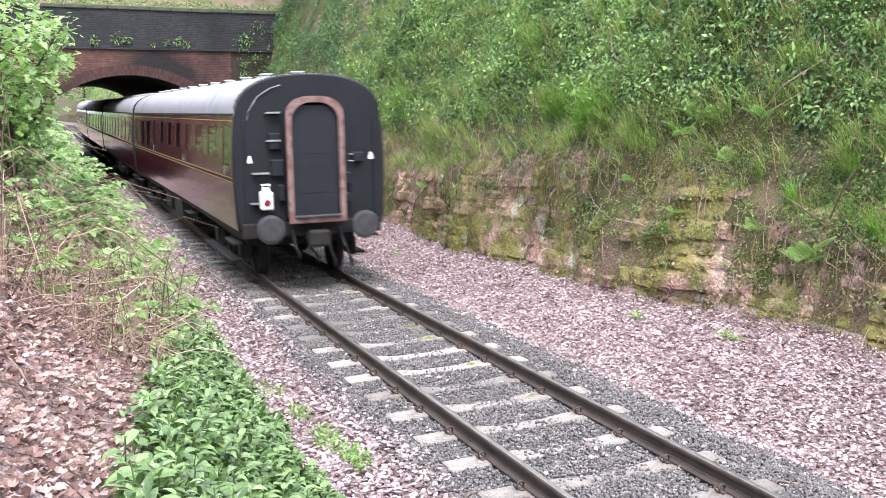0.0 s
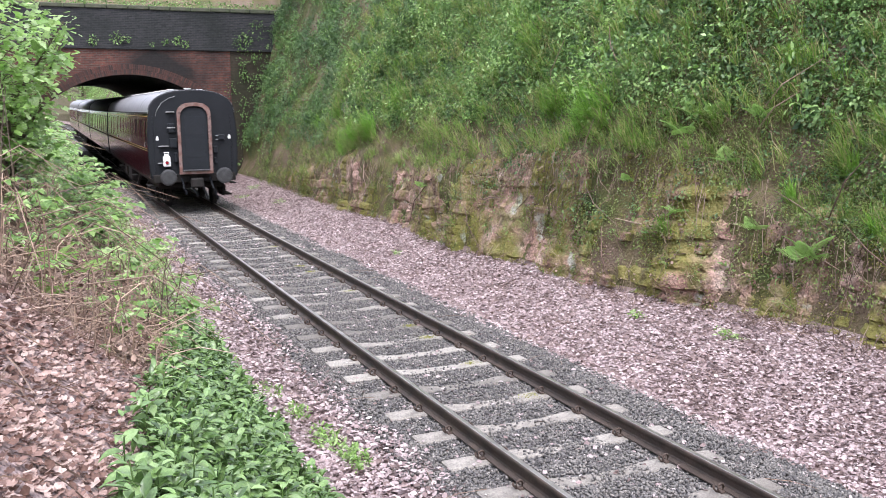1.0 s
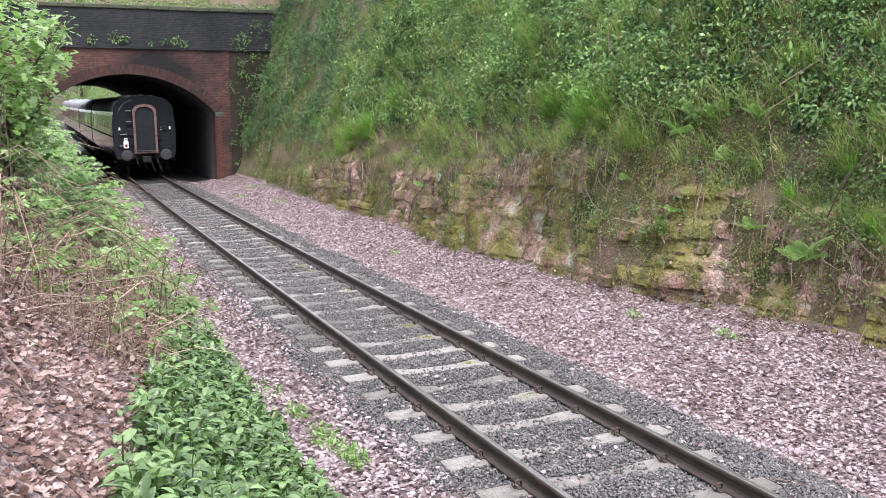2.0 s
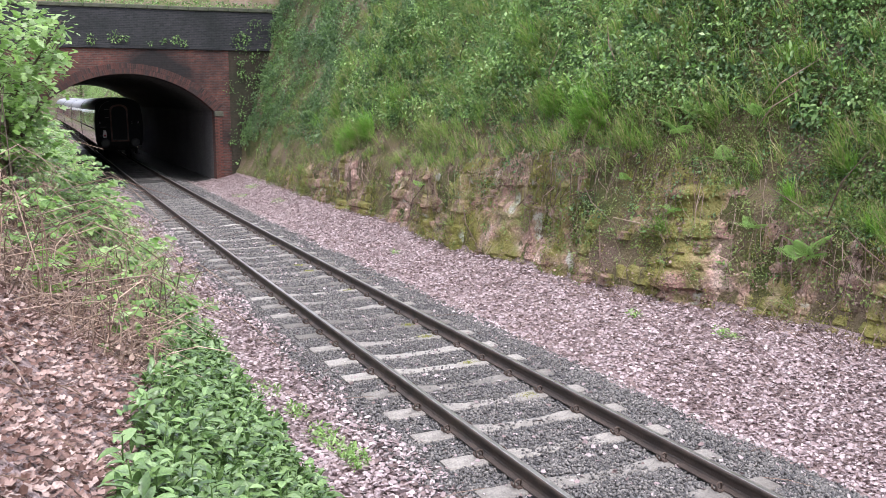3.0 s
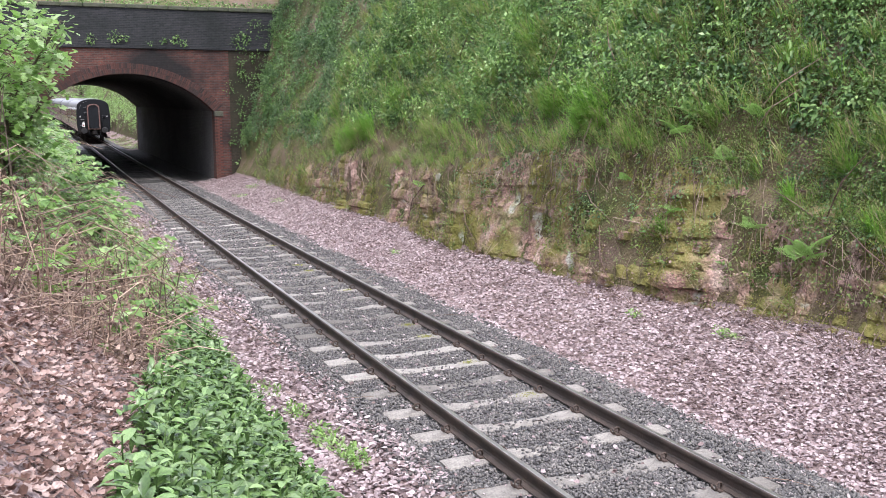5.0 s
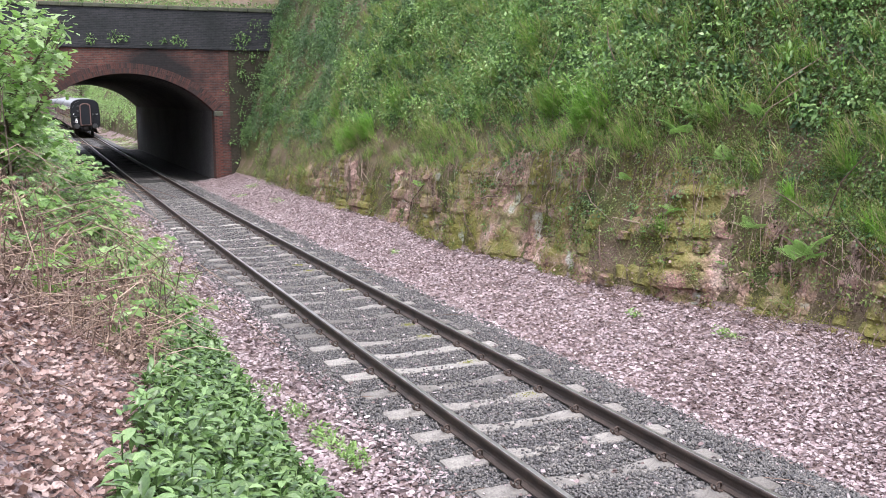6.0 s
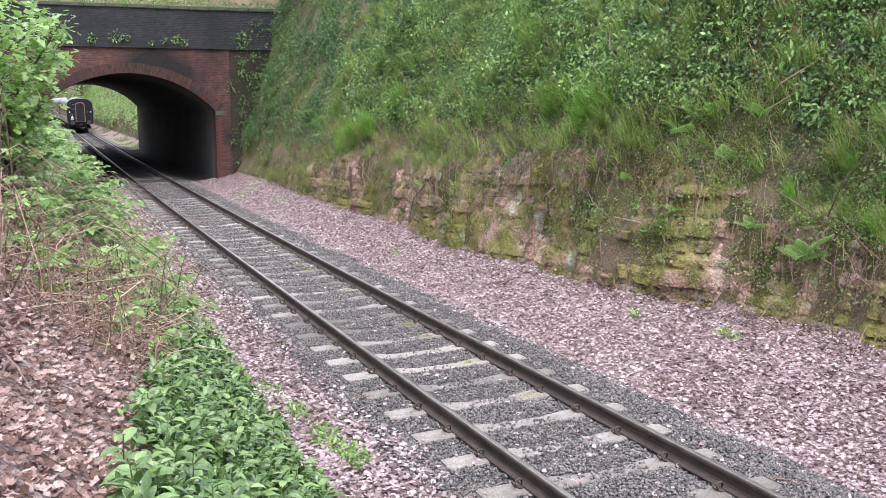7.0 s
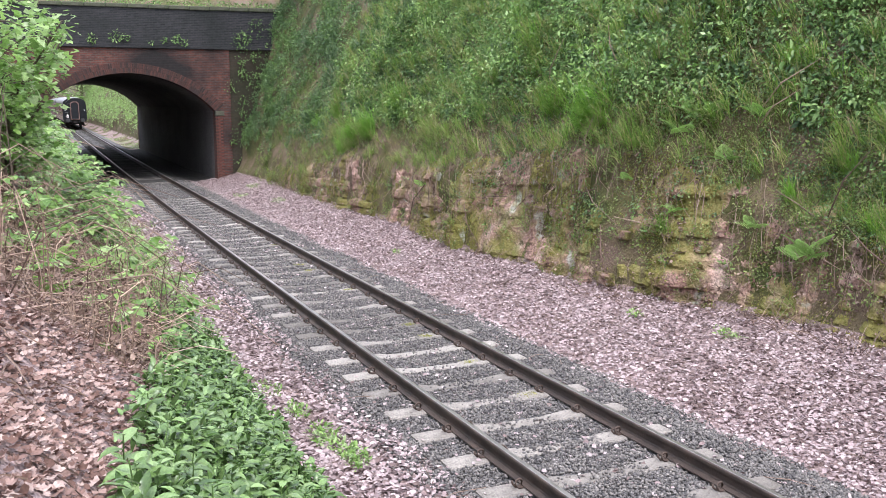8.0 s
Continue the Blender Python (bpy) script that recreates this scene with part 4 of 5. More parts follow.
def build_rock():
    s = Shape()
    rings = []
    y = 4.0
    while y < 46.0:
        top = rock_top(y) + 0.3 + 0.4 * fbm(y * 0.9, 2.2, 15.0)
        ring = []
        for k in range(46):
            h = -0.15 + (top + 0.15) * k / 45
            x, z = right_face(y, max(h, 0))
            fade = min(1.0, max(0.0, (top - h) / 0.45)) * (1 if y < 34 else max(0.25, 1 - (y - 34) / 8))
            ring.append((x - 0.05 * fade - face_offset(y, h) * fade + 0.12 * (1 - fade), y, z + min(h, 0)))
        rings.append(ring)
        y += 0.045 if y < 24 else 0.08
    s.loft(rings, closed=False)
    ob = part("rock_face", s, M_ROCK, smooth=False)
    tagged(ob, "mossy bedded red sandstone face of the cutting", "rock face", kind="structure")
    # loose-edged blocks that stand proud of the beds
    shapes = []
    for k in range(7):
        b = Shape().box(-0.5, -0.5, -0.5, 0.5, 0.5, 0.5, 0.16)
        b.v = [tuple(Vector(q) * (1 + 0.3 * fbm(q[0] * 1.7 + k * 9, q[1] * 1.7, q[2] * 1.7))) for q in b.v]
        shapes.append(b.mesh("stone", M_ROCK))
    for k in range(26):
        y = 12.5 + 18 * random.random()
        h = rock_top(y) * random.uniform(0.05, 0.85)
        x, z = right_face(y, h)
        piece("stone", random.choice(shapes), ob, pose(x + 0.02, y, z, random.uniform(-6, 6), random.uniform(-8, 8), random.uniform(-12, 12)) @ Matrix.Diagonal((random.uniform(0.16, 0.26), random.uniform(0.2, 0.55), random.uniform(0.12, 0.28), 1)))


build_rock()


# ================= leaf litter and ballast stones =================
def floor_points(n, y0, y1, d0, d1, fall=1.0, keep=None):
    out = []
    while len(out) < n:
        y = y0 + (y1 - y0) * rs.random_sample() ** fall
        d = d0 + (d1 - d0) * rs.random_sample()
        if keep is not None and not keep(d, y):
            continue
        x = tx(y) + d
        if d > 0 and x > toe_right(y) + 0.15:
            continue
        out.append((x, y, max(floor_z(d, y), left_z(x, y) if d < -2 else -9)))
    return np.array(out)


def flat_dirs(n, lift=0.25):
    a = rs.uniform(0, 2 * np.pi, n)
    return np.stack([np.cos(a), np.sin(a), rs.normal(0, lift * 0.7, n)], -1)


def litter(name, pts, size, label, material=M_LITTER, shape=None):
    n = len(pts)
    ups = np.stack([rs.normal(0, 0.6, n), rs.normal(0, 0.6, n), np.ones(n)], -1)
    pts = pts + np.stack([0 * pts[:, 0], 0 * pts[:, 0], rs.uniform(0.004, 0.035, n)], -1)
    me = strew(name, shape or (CURLED if material == M_LITTER else OAK), pts, flat_dirs(n), ups, rs.uniform(*size, n), material, 0.06)
    tagged(new(name, me), label, "leaf litter", kind="stuff")


def litter_right(d, y):
    return rs.random_sample() < min(1.0, max(0.03, (d - 1.55 + 0.35 * fbm(y * 0.7, d, 3)) / 0.9))


litter("leaf_litter", np.concatenate([floor_points(72000, 5.0, 47, 1.5, 5.6, 1.5, litter_right), floor_points(2300, 5, 30, -1.4, 1.4, 1.3), floor_points(15000, 17, 46, 1.7, 5.0, 1.0, litter_right)]), (0.03, 0.066), "carpet of pale pinkish-brown dead leaves beside the track")


def litter_left(d, y):
    return rs.random_sample() < min(1.0, max(0.05, (-1.3 - d + 0.3 * fbm(y * 0.8, d, 6)) / 0.45))


litter("leaf_litter", floor_points(52000, 5, 44, -3.0, -1.3, 1.6, litter_left), (0.036, 0.078), "pale dead leaves between ballast and bank")


def bank_left_points(n, y0, y1, x0, x1, fall=1.0, keep=None):
    out = []
    while len(out) < n:
        y = y0 + (y1 - y0) * rs.random_sample() ** fall
        x = x0 + (x1 - x0) * rs.random_sample()
        if x > toe_left(y) + 0.05 or (keep is not None and not keep(x, y)):
            continue
        out.append((x, y, left_z(x, y)))
    return np.array(out)


litter("leaf_litter", bank_left_points(21000, 2.6, 13.5, -5.2, -2.4, 1.3), (0.035, 0.07), "brown and pinkish dead oak leaves on the bank", M_BROWNLITTER)
litter("leaf_litter", bank_left_points(11000, 2.6, 13.5, -5.2, -2.4, 1.3), (0.03, 0.06), "curled brown dead leaves on the bank", M_BROWNLITTER, CURLED)


def bare_of_sleeper(d, y):
    k = (y - SLEEPER0) / PITCH
    off = abs(k - round(k)) * PITCH
    if off < 0.14 and abs(d) < 1.24:
        return abs(d) < 0.6 and rs.random_sample() < (0.5 if hashed("cover", round(k), round(d * 3.5)) < 0.6 else 0.1)
    return not (abs(abs(d) - 0.7525) < 0.075) and (abs(d) < 1.35 or rs.random_sample() < ((2.05 if d > 0 else 1.75) - abs(d)) / 0.5)


def ballast(n, y0, y1, size, fall):
    pts = floor_points(n, y0, y1, -2.05, 2.05, fall, bare_of_sleeper)
    pts[:, 2] += rs.uniform(-0.005, 0.03, n)
    ups = rand_dirs(n)
    me = strew("ballast_stones", PEBBLE, pts, rand_dirs(n), ups, rs.uniform(*size, n), M_STONE, 0.3)
    tagged(new("ballast_stones", me), "grey crushed stone ballast around the sleepers", "ballast", kind="stuff")


ballast(62000, 5.2, 16.5, (0.011, 0.024), 1.25)
ballast(30000, 16.5, 45, (0.015, 0.032), 1.35)


# ================= right-hand slope: leaves, grass, stems =================
def slope_frame(y, h):
    x, z = right_face(y, h)
    xa, za = right_face(y, h + 0.25)
    n = Vector((-(za - z), 0, xa - x)).normalized()
    if h < rock_top(y) + 0.2 and y < 46:
        x -= 0.05 + max(-0.03, face_offset(y, h))
    return Vector((x, y, z)), n


def clump_leaves(centers, normals, counts, radius, bulge, size, droop=0.35, level=0.55):
    """Leaves in mounds that stand off a slope; level: how much they turn their faces to the sky."""
    P, T, U, S = [], [], [], []
    for c, n, k, r, b, sz in zip(centers, normals, counts, radius, bulge, size):
        d = rs.normal(size=(k, 3))
        d /= np.linalg.norm(d, axis=1, keepdims=True)
        d *= (rs.random_sample((k, 1)) ** 0.4)
        n3 = np.array(n)
        along_n = (d * n3).sum(1, keepdims=True)
        flat = d - along_n * n3
        p = np.array(c) + flat * r + n3 * (np.abs(along_n) * b + 0.015)
        P.append(p)
        out = d * 0.6 + n3 * 0.5 + np.array([0, 0, level]) + rs.normal(0, 0.35, (k, 3))
        U.append(out)
        tip = flat * 1.0 + n3 * 0.4 + np.array([0, 0, -droop]) + rs.normal(0, 0.5, (k, 3))
        T.append(tip)
        S.append(sz * rs.uniform(0.6, 1.25, k))
    return np.concatenate(P), np.concatenate(T), np.concatenate(U), np.concatenate(S)


def slope_clumps(n, y0, y1, h0, h1, want, fall=1.0):
    C, N = [], []
    tries = 0
    while len(C) < n and tries < n * 40:
        tries += 1
        y = y0 + (y1 - y0) * rs.random_sample() ** fall
        h = h0 + (h1 - h0) * rs.random_sample()
        if rs.random_sample() > want(y, h):
            continue
        p, nn = slope_frame(y, h)
        C.append(p)
        N.append(nn)
    return C, N


def lush(y, h):
    """How thickly the slope is grown at a place."""
    r = rock_top(y)
    line = along([(8, 2.1), (11, 2.5), (14, 3.0), (17, 3.1), (20, 2.9), (24, 2.6), (30, 2.3), (36, 1.7), (46, 1.3)], y)
    g = (h - line) / 0.7 + 0.8 * fbm(y * 0.55, h * 0.7, 11)
    if y > 27:
        g = max(min(g, 0.8 + 1.6 * fbm(y * 0.5, h * 0.25, 21)), 0.5 if h > 2.6 else 0.0)
    return max(0.0, min(1.0, g))


def foliage(name, material, shape, n, want, y0, y1, h0, h1, cnt, rad, bul, size, label, fall=1.0, category="foliage"):
    C, N = slope_clumps(n, y0, y1, h0, h1, want, fall)
    k = len(C)
    P, T, U, S = clump_leaves(C, N, rs.randint(cnt[0], cnt[1], k), rs.uniform(*rad, k), rs.uniform(*bul, k), rs.uniform(*size, k))
    tagged(new(name, strew(name, shape, P, T, U, S, material, 0.04)), label, category, kind="stuff")


def on_rock(y, h):
    """Growth is thin on the bare face and thick above it."""
    return 0.28 if h < rock_top(y) + 0.25 * fbm(y * 0.8, 1.0, 33) and y < 33 else 1.0


def patchy(y, h, seed):
    return max(0.0, min(1.0, 0.5 + 1.4 * fbm(y * 0.45, h * 0.6, seed)))


foliage("bank_foliage", M_LEAF, OVATE, 2600, lambda y, h: lush(y, h) * patchy(y, h, 31), 6, 30, 1.0, 6.4, (25, 48), (0.12, 0.36), (0.1, 0.75), (0.035, 0.085), "dense fresh green leaves covering the slope", 1.1)
foliage("bank_foliage", M_LEAF, LONG, 620, lambda y, h: lush(y, h) * patchy(y, h, 35), 6, 30, 1.0, 6.4, (16, 34), (0.12, 0.3), (0.15, 0.8), (0.08, 0.15), "long fresh green nettle leaves on the slope", 1.1)
foliage("bank_foliage", M_SHRUB, OVATE, 260, lambda y, h: lush(y, h) * patchy(y, h, 38) ** 2, 13, 32, 2.2, 6.4, (14, 30), (0.15, 0.4), (0.3, 0.9), (0.07, 0.13), "pale green bramble sprays on the slope", 1.1)
foliage("bank_foliage", M_DARKLEAF, OVATE, 1150, lambda y, h: lush(y, h) * (1 - patchy(y, h, 31)), 6, 30, 1.0, 6.4, (24, 48), (0.14, 0.36), (0.06, 0.45), (0.06, 0.12), "dark green bramble and ivy leaves on the slope", 1.1)
foliage("bank_foliage", M_LEAF, OVATE, 1000, lambda y, h: lush(y, h) * patchy(y, h, 44), 27, 46, 0.5, 8.8, (16, 32), (0.12, 0.36), (0.06, 0.5), (0.06, 0.12), "green leaves in patches on the mossy slope")
# more dark leaves than fresh here: their colour also stands for the overhang's shade
foliage("bank_foliage", M_DARKLEAF, OVATE, 1900, lambda y, h: lush(y, h) * patchy(y, h, 47), 27, 46, 0.5, 8.8, (16, 32), (0.12, 0.36), (0.06, 0.45), (0.06, 0.11), "dark ivy in patches on the mossy slope, thickened to suggest shade")
foliage("small_herbs", M_HERB, OVATE, 3600, lambda y, h: on_rock(y, h) * patchy(y, h, 41), 6, 42, 0.0, 4.4, (8, 24), (0.06, 0.22), (0.03, 0.22), (0.025, 0.058), "small pale green herbs on the rock and soil", 1.1)
foliage("small_herbs", M_LEAF, LONG, 520, lambda y, h: on_rock(y, h) * patchy(y, h, 57), 6, 32, 0.5, 4.4, (6, 16), (0.06, 0.2), (0.05, 0.25), (0.04, 0.09), "small green herbs between stems on the slope", 1.1)
foliage("small_herbs", M_HERB, OVATE, 1900, lambda y, h: on_rock(y, h) * (0.4 + 0.6 * patchy(y, h, 97)), 7, 16, 0.5, 3.8, (10, 26), (0.08, 0.26), (0.05, 0.28), (0.025, 0.055), "small pale herbs on the soil over the rock")
foliage("small_herbs", M_DARKLEAF, OVATE, 700, lambda y, h: on_rock(y, h) * patchy(y, h, 103), 7, 20, 1.2, 3.8, (10, 26), (0.08, 0.28), (0.05, 0.3), (0.03, 0.07), "small dark creeper leaves on the soil over the rock")
foliage("moss_tufts", M_MOSS, OVATE, 3400, lambda y, h: 0.35 + 1.6 * fbm(y * 0.7, h * 0.6, 51) if h < rock_top(y) + 0.3 else 0.15, 6.5, 40, 0.0, 2.6, (14, 30), (0.06, 0.2), (0.02, 0.06), (0.014, 0.03), "yellow-green moss cushions on the sandstone", 1.1, "moss")
foliage("slope_litter", M_TWIG, CURLED, 1500, lambda y, h: patchy(y, h, 63) * (1 if h < 3.2 else 0.2), 6.5, 40, 0.05, 4.5, (6, 16), (0.06, 0.22), (0.01, 0.05), (0.025, 0.055), "dead leaves caught on the slope", 1.1, "leaf litter")


def grass_tuft(P, T, U, S, at, n, count, spread, length):
    for _ in range(count):
        a = rs.uniform(0, 2 * np.pi)
        q = np.array(at) + np.array([0.15 * math.cos(a), math.sin(a), 0.6 * rs.normal()]) * spread * rs.random_sample()
        P.append(q)
        T.append(np.array(n) * rs.uniform(0.3, 0.9) + np.array([rs.normal(0, 0.3), rs.normal(0, 0.45), rs.uniform(-0.2, 1.2)]))
        U.append(np.array([0, 0, 1.0]) + np.array(n) * 0.3)
        S.append(length * rs.uniform(0.5, 1.15))


def slope_grass():
    P, T, U, S = [], [], [], []
    for y, h, count, spread, length in ((15.7, 2.85, 1500, 0.7, 0.55), (17.5, 3.0, 600, 0.6, 0.5), (15.7, 2.8, 500, 0.4, 0.45), (28.2, 2.3, 700, 0.6, 0.6), (27.2, 3.1, 600, 0.6, 0.6), (8.3, 1.5, 320, 0.22, 0.45), (9.3, 2.3, 260, 0.22, 0.45), (7.6, 1.2, 300, 0.25, 0.45), (10.5, 2.1, 200, 0.22, 0.42), (11.3, 1.7, 160, 0.16, 0.4), (29.6, 2.1, 420, 0.5, 0.6), (35.9, 2.4, 300, 0.5, 0.5),
                                        (19.7, 4.4, 400, 0.8, 0.5), (12.2, 3.7, 240, 0.4, 0.45), (13.2, 1.1, 120, 0.2, 0.35), (9.6, 1.4, 120, 0.2, 0.4), (30.4, 1.7, 260, 0.5, 0.5), (10.1, 2.6, 120, 0.2, 0.4), (33, 2.8, 300, 0.6, 0.5)):
        p, n = slope_frame(y, h)
        grass_tuft(P, T, U, S, p, n, count, spread, length)
    me = strew("grass", BLADE, np.array(P), np.array(T), np.array(U), np.array(S), M_FRESHBLADE, 0.004, rs.uniform(0.7, 1.4, len(P)))
    tagged(new("grass", me), "thick fresh green grass clumps over the rock edge", "grass", kind="stuff")
    P, T, U, S = [], [], [], []
    for _ in range(330):
        y = 7.5 + 24 * rs.random_sample()
        if fbm(y * 0.8, 0, 77) < 0.02:
            continue
        p, n = slope_frame(y, rock_top(y) + rs.uniform(0.0, 0.35))
        grass_tuft(P, T, U, S, p + n * 0.05, n, rs.randint(16, 40), 0.16, rs.uniform(0.2, 0.42))
    for _ in range(950):
        y, h = 6.5 + 27 * rs.random_sample() ** 1.15, rs.uniform(2.0, 6.3)
        p, n = slope_frame(y, h)
        grass_tuft(P, T, U, S, p + n * 0.2, n, rs.randint(20, 50), 0.2, rs.uniform(0.3, 0.5))
    for _ in range(1900):
        y, h = 6.5 + 38 * rs.random_sample() ** 1.2, rs.uniform(0.1, 5.0)
        if rs.random_sample() > on_rock(y, h) * (0.35 + 1.1 * fbm(y * 0.5, h * 0.7, 61) + (0.2 if h > 1 else 0)):
            continue
        p, n = slope_frame(y, h)
        grass_tuft(P, T, U, S, p, n, rs.randint(12, 40), 0.16, rs.uniform(0.14, 0.38))
    me = strew("grass", BLADE, np.array(P), np.array(T), np.array(U), np.array(S), M_BLADE, 0.004, rs.uniform(0.7, 1.4, len(P)))
    tagged(new("grass", me), "tufts of bright green grass hanging from the slope", "grass", kind="stuff")


slope_grass()


def slope_stems():
    s = Shape()
    for _ in range(3000):
        y, h = 6.5 + 32 * rs.random_sample() ** 1.2, rs.uniform(0.1, 4.2)
        if rs.random_sample() > 0.35 + 0.65 * on_rock(y, h):
            continue
        p, n = slope_frame(y, h)
        p = p + n * 0.04
        ln = rs.uniform(0.15, 0.7)
        d = Vector((n.x * 0.4, rs.normal(0, 0.5), -0.9 if rs.random_sample() < 0.7 else 0.7)).normalized()
        mid = p + d * ln * 0.5 + n * rs.uniform(0.03, 0.14)
        end = p + d * ln + Vector((0, rs.normal(0, 0.06), 0)) + n * 0.03
        s.tube([p, mid, end], [0.0045, 0.004, 0.0025], 3, caps=False)
    for _ in range(480):
        y = 6.8 + 24 * rs.random_sample()
        p, n = slope_frame(y, rock_top(y) + rs.uniform(-0.3, 0.4))
        ln = rs.uniform(0.3, 1.1)
        a = p + n * 0.08
        e = a + Vector((-0.1, rs.normal(0, 0.12), -ln))
        s.tube([a, a.lerp(e, 0.5) + n * 0.05, e], [0.006, 0.005, 0.003], 3, caps=False)
    for _ in range(60):
        y, h = rs.uniform(7, 28), rs.uniform(0.8, 4)
        p, n = slope_frame(y, h)
        d = Vector((0, rs.uniform(-1, 1), rs.uniform(-1, 0.6))).normalized()
        s.tube([p + n * 0.05, p + d * 0.6 + n * 0.2, p + d * rs.uniform(0.9, 1.5) + n * 0.12], [0.012, 0.01, 0.005], 5, caps=False)
    tagged(part("dead_stems", s, M_TWIG), "dry brown stems and roots hanging down the slope", "stems", kind="stuff")


slope_stems()


# ================= ferns =================
def frond_mesh(k):
    """A frond about 1 long, with paired leaflets that taper to the tip."""
    s = Shape()
    rib = []
    for i in range(15):
        u = i / 14
        rib.append(Vector((0.04 * math.sin(k + u * 3), u * 0.95, 0.32 * u - 0.42 * u * u)))
    s.tube(rib, [0.008 * (1 - i / 16) for i in range(15)], 3, caps=False)
    for i in range(3, 18):
        u = i / 17
        ln = 0.30 * math.sin(math.pi * (0.12 + 0.88 * u) ** 0.75) ** 0.8 * (1 - 0.35 * u) + 0.02
        for sx in (-1, 1):
            b = rib[min(13, int(u * 14))].lerp(rib[min(14, int(u * 14) + 1)], u * 14 - int(u * 14))
            for j in range(4):
                c = b + Vector((sx * ln * (j + 0.3) / 4, ln * 0.3 * (j + 0.3) / 4, -0.05 * ln * j))
                w = ln * 0.034 * (1 - j / 4.5) + 0.0025
                s.add([c + Vector((0, -w, 0.0)), c + Vector((sx * ln * 0.27, ln * 0.06 - w * 0.2, -0.01)), c + Vector((sx * ln * 0.22, ln * 0.1 + w * 0.5, 0.006)), c + Vector((0, w, 0.01))], [(0, 1, 2, 3)])
    return s.mesh("frond", M_FERN)


FRONDS = [frond_mesh(k) for k in range(3)]


def fern(at, n, size, count, label):
    th = new("fern")
    th.matrix_basis = Matrix.Translation(at)
    base = math.atan2(n[1], n[0])
    for k in range(count):
        a = base + (k - (count - 1) / 2) * 3.7 / count + random.uniform(-0.2, 0.2)
        up = random.uniform(15, 50)
        piece("frond", random.choice(FRONDS), th, Matrix.Rotation(a - math.pi / 2, 4, "Z") @ Matrix.Rotation(radians(up), 4, "X") @ Matrix.Rotation(random.uniform(-0.4, 0.4), 4, "Y") @ Matrix.Diagonal((size * random.uniform(0.8, 1.1),) * 3 + (1,)))
    tagged(th, label, "fern", "ferns on the banks")


for y, h, size, count in ((10.5, 0.95, 0.5, 7), (11.6, 1.25, 0.3, 5), (13.4, 2.6, 0.42, 5), (13.0, 1.4, 0.3, 5), (12.5, 2.2, 0.36, 4), (13.3, 2.9, 0.4, 4), (14.1, 1.85, 0.25, 4), (13.0, 2.95, 0.32, 4), (12.2, 2.9, 0.35, 4), (22.0, 1.2, 0.3, 4)):
    p, n = slope_frame(y, h)
    fern(p + n * 0.1, n, size * 1.2, count, "small bright green fern rooted in the rock face" if size < 0.45 else "large pale green fern with spread fronds")
for x, y, size, count in ((-4.55, 9.6, 0.42, 5), (-4.8, 12.8, 0.5, 6), (-4.25, 10.4, 0.42, 5), (-4.5, 8.6, 0.3, 4)):
    fern(Vector((x, y, left_z(x, y) + 0.18)), (0.7, -0.7), size, count, "young green bracken among dead stems")


# ================= left bank =================
def leafy_plant(leaf, stem):
    """Upright herb: a stem with leaves in pairs, crowded at the top."""
    th = new("woodland_herb")
    piece("stem", stem, th, Matrix())
    for k in range(9):
        level = 0.26 - 0.028 * k + random.uniform(-0.008, 0.008)
        up = 24 - 5 * k + random.uniform(-10, 10)
        sz = (0.088 + 0.018 * min(k, 3)) * random.uniform(0.85, 1.2)
        piece("leaf", leaf, th, Matrix.Translation((0, 0, level)) @ Matrix.Rotation(2.4 * k + random.uniform(-0.3, 0.3), 4, "Z") @ Matrix.Rotation(radians(up), 4, "X") @ Matrix.Diagonal((sz, sz, sz, 1)))
    return th


def in_patch(x, y):
    """The bed of herbs along the foot of the bank."""
    left = along([(3.8, -4.3), (6.0, -4.1), (8.0, -3.75), (10, -3.45), (12, -3.2), (15, -2.8)], y)
    right = along([(3.8, -2.45), (12, -2.45), (15, -2.3)], y)
    return left + 0.12 * fbm(y * 2, 0, 71) < x < right + 0.1 * fbm(y * 2, 5, 71) and y < 14.5


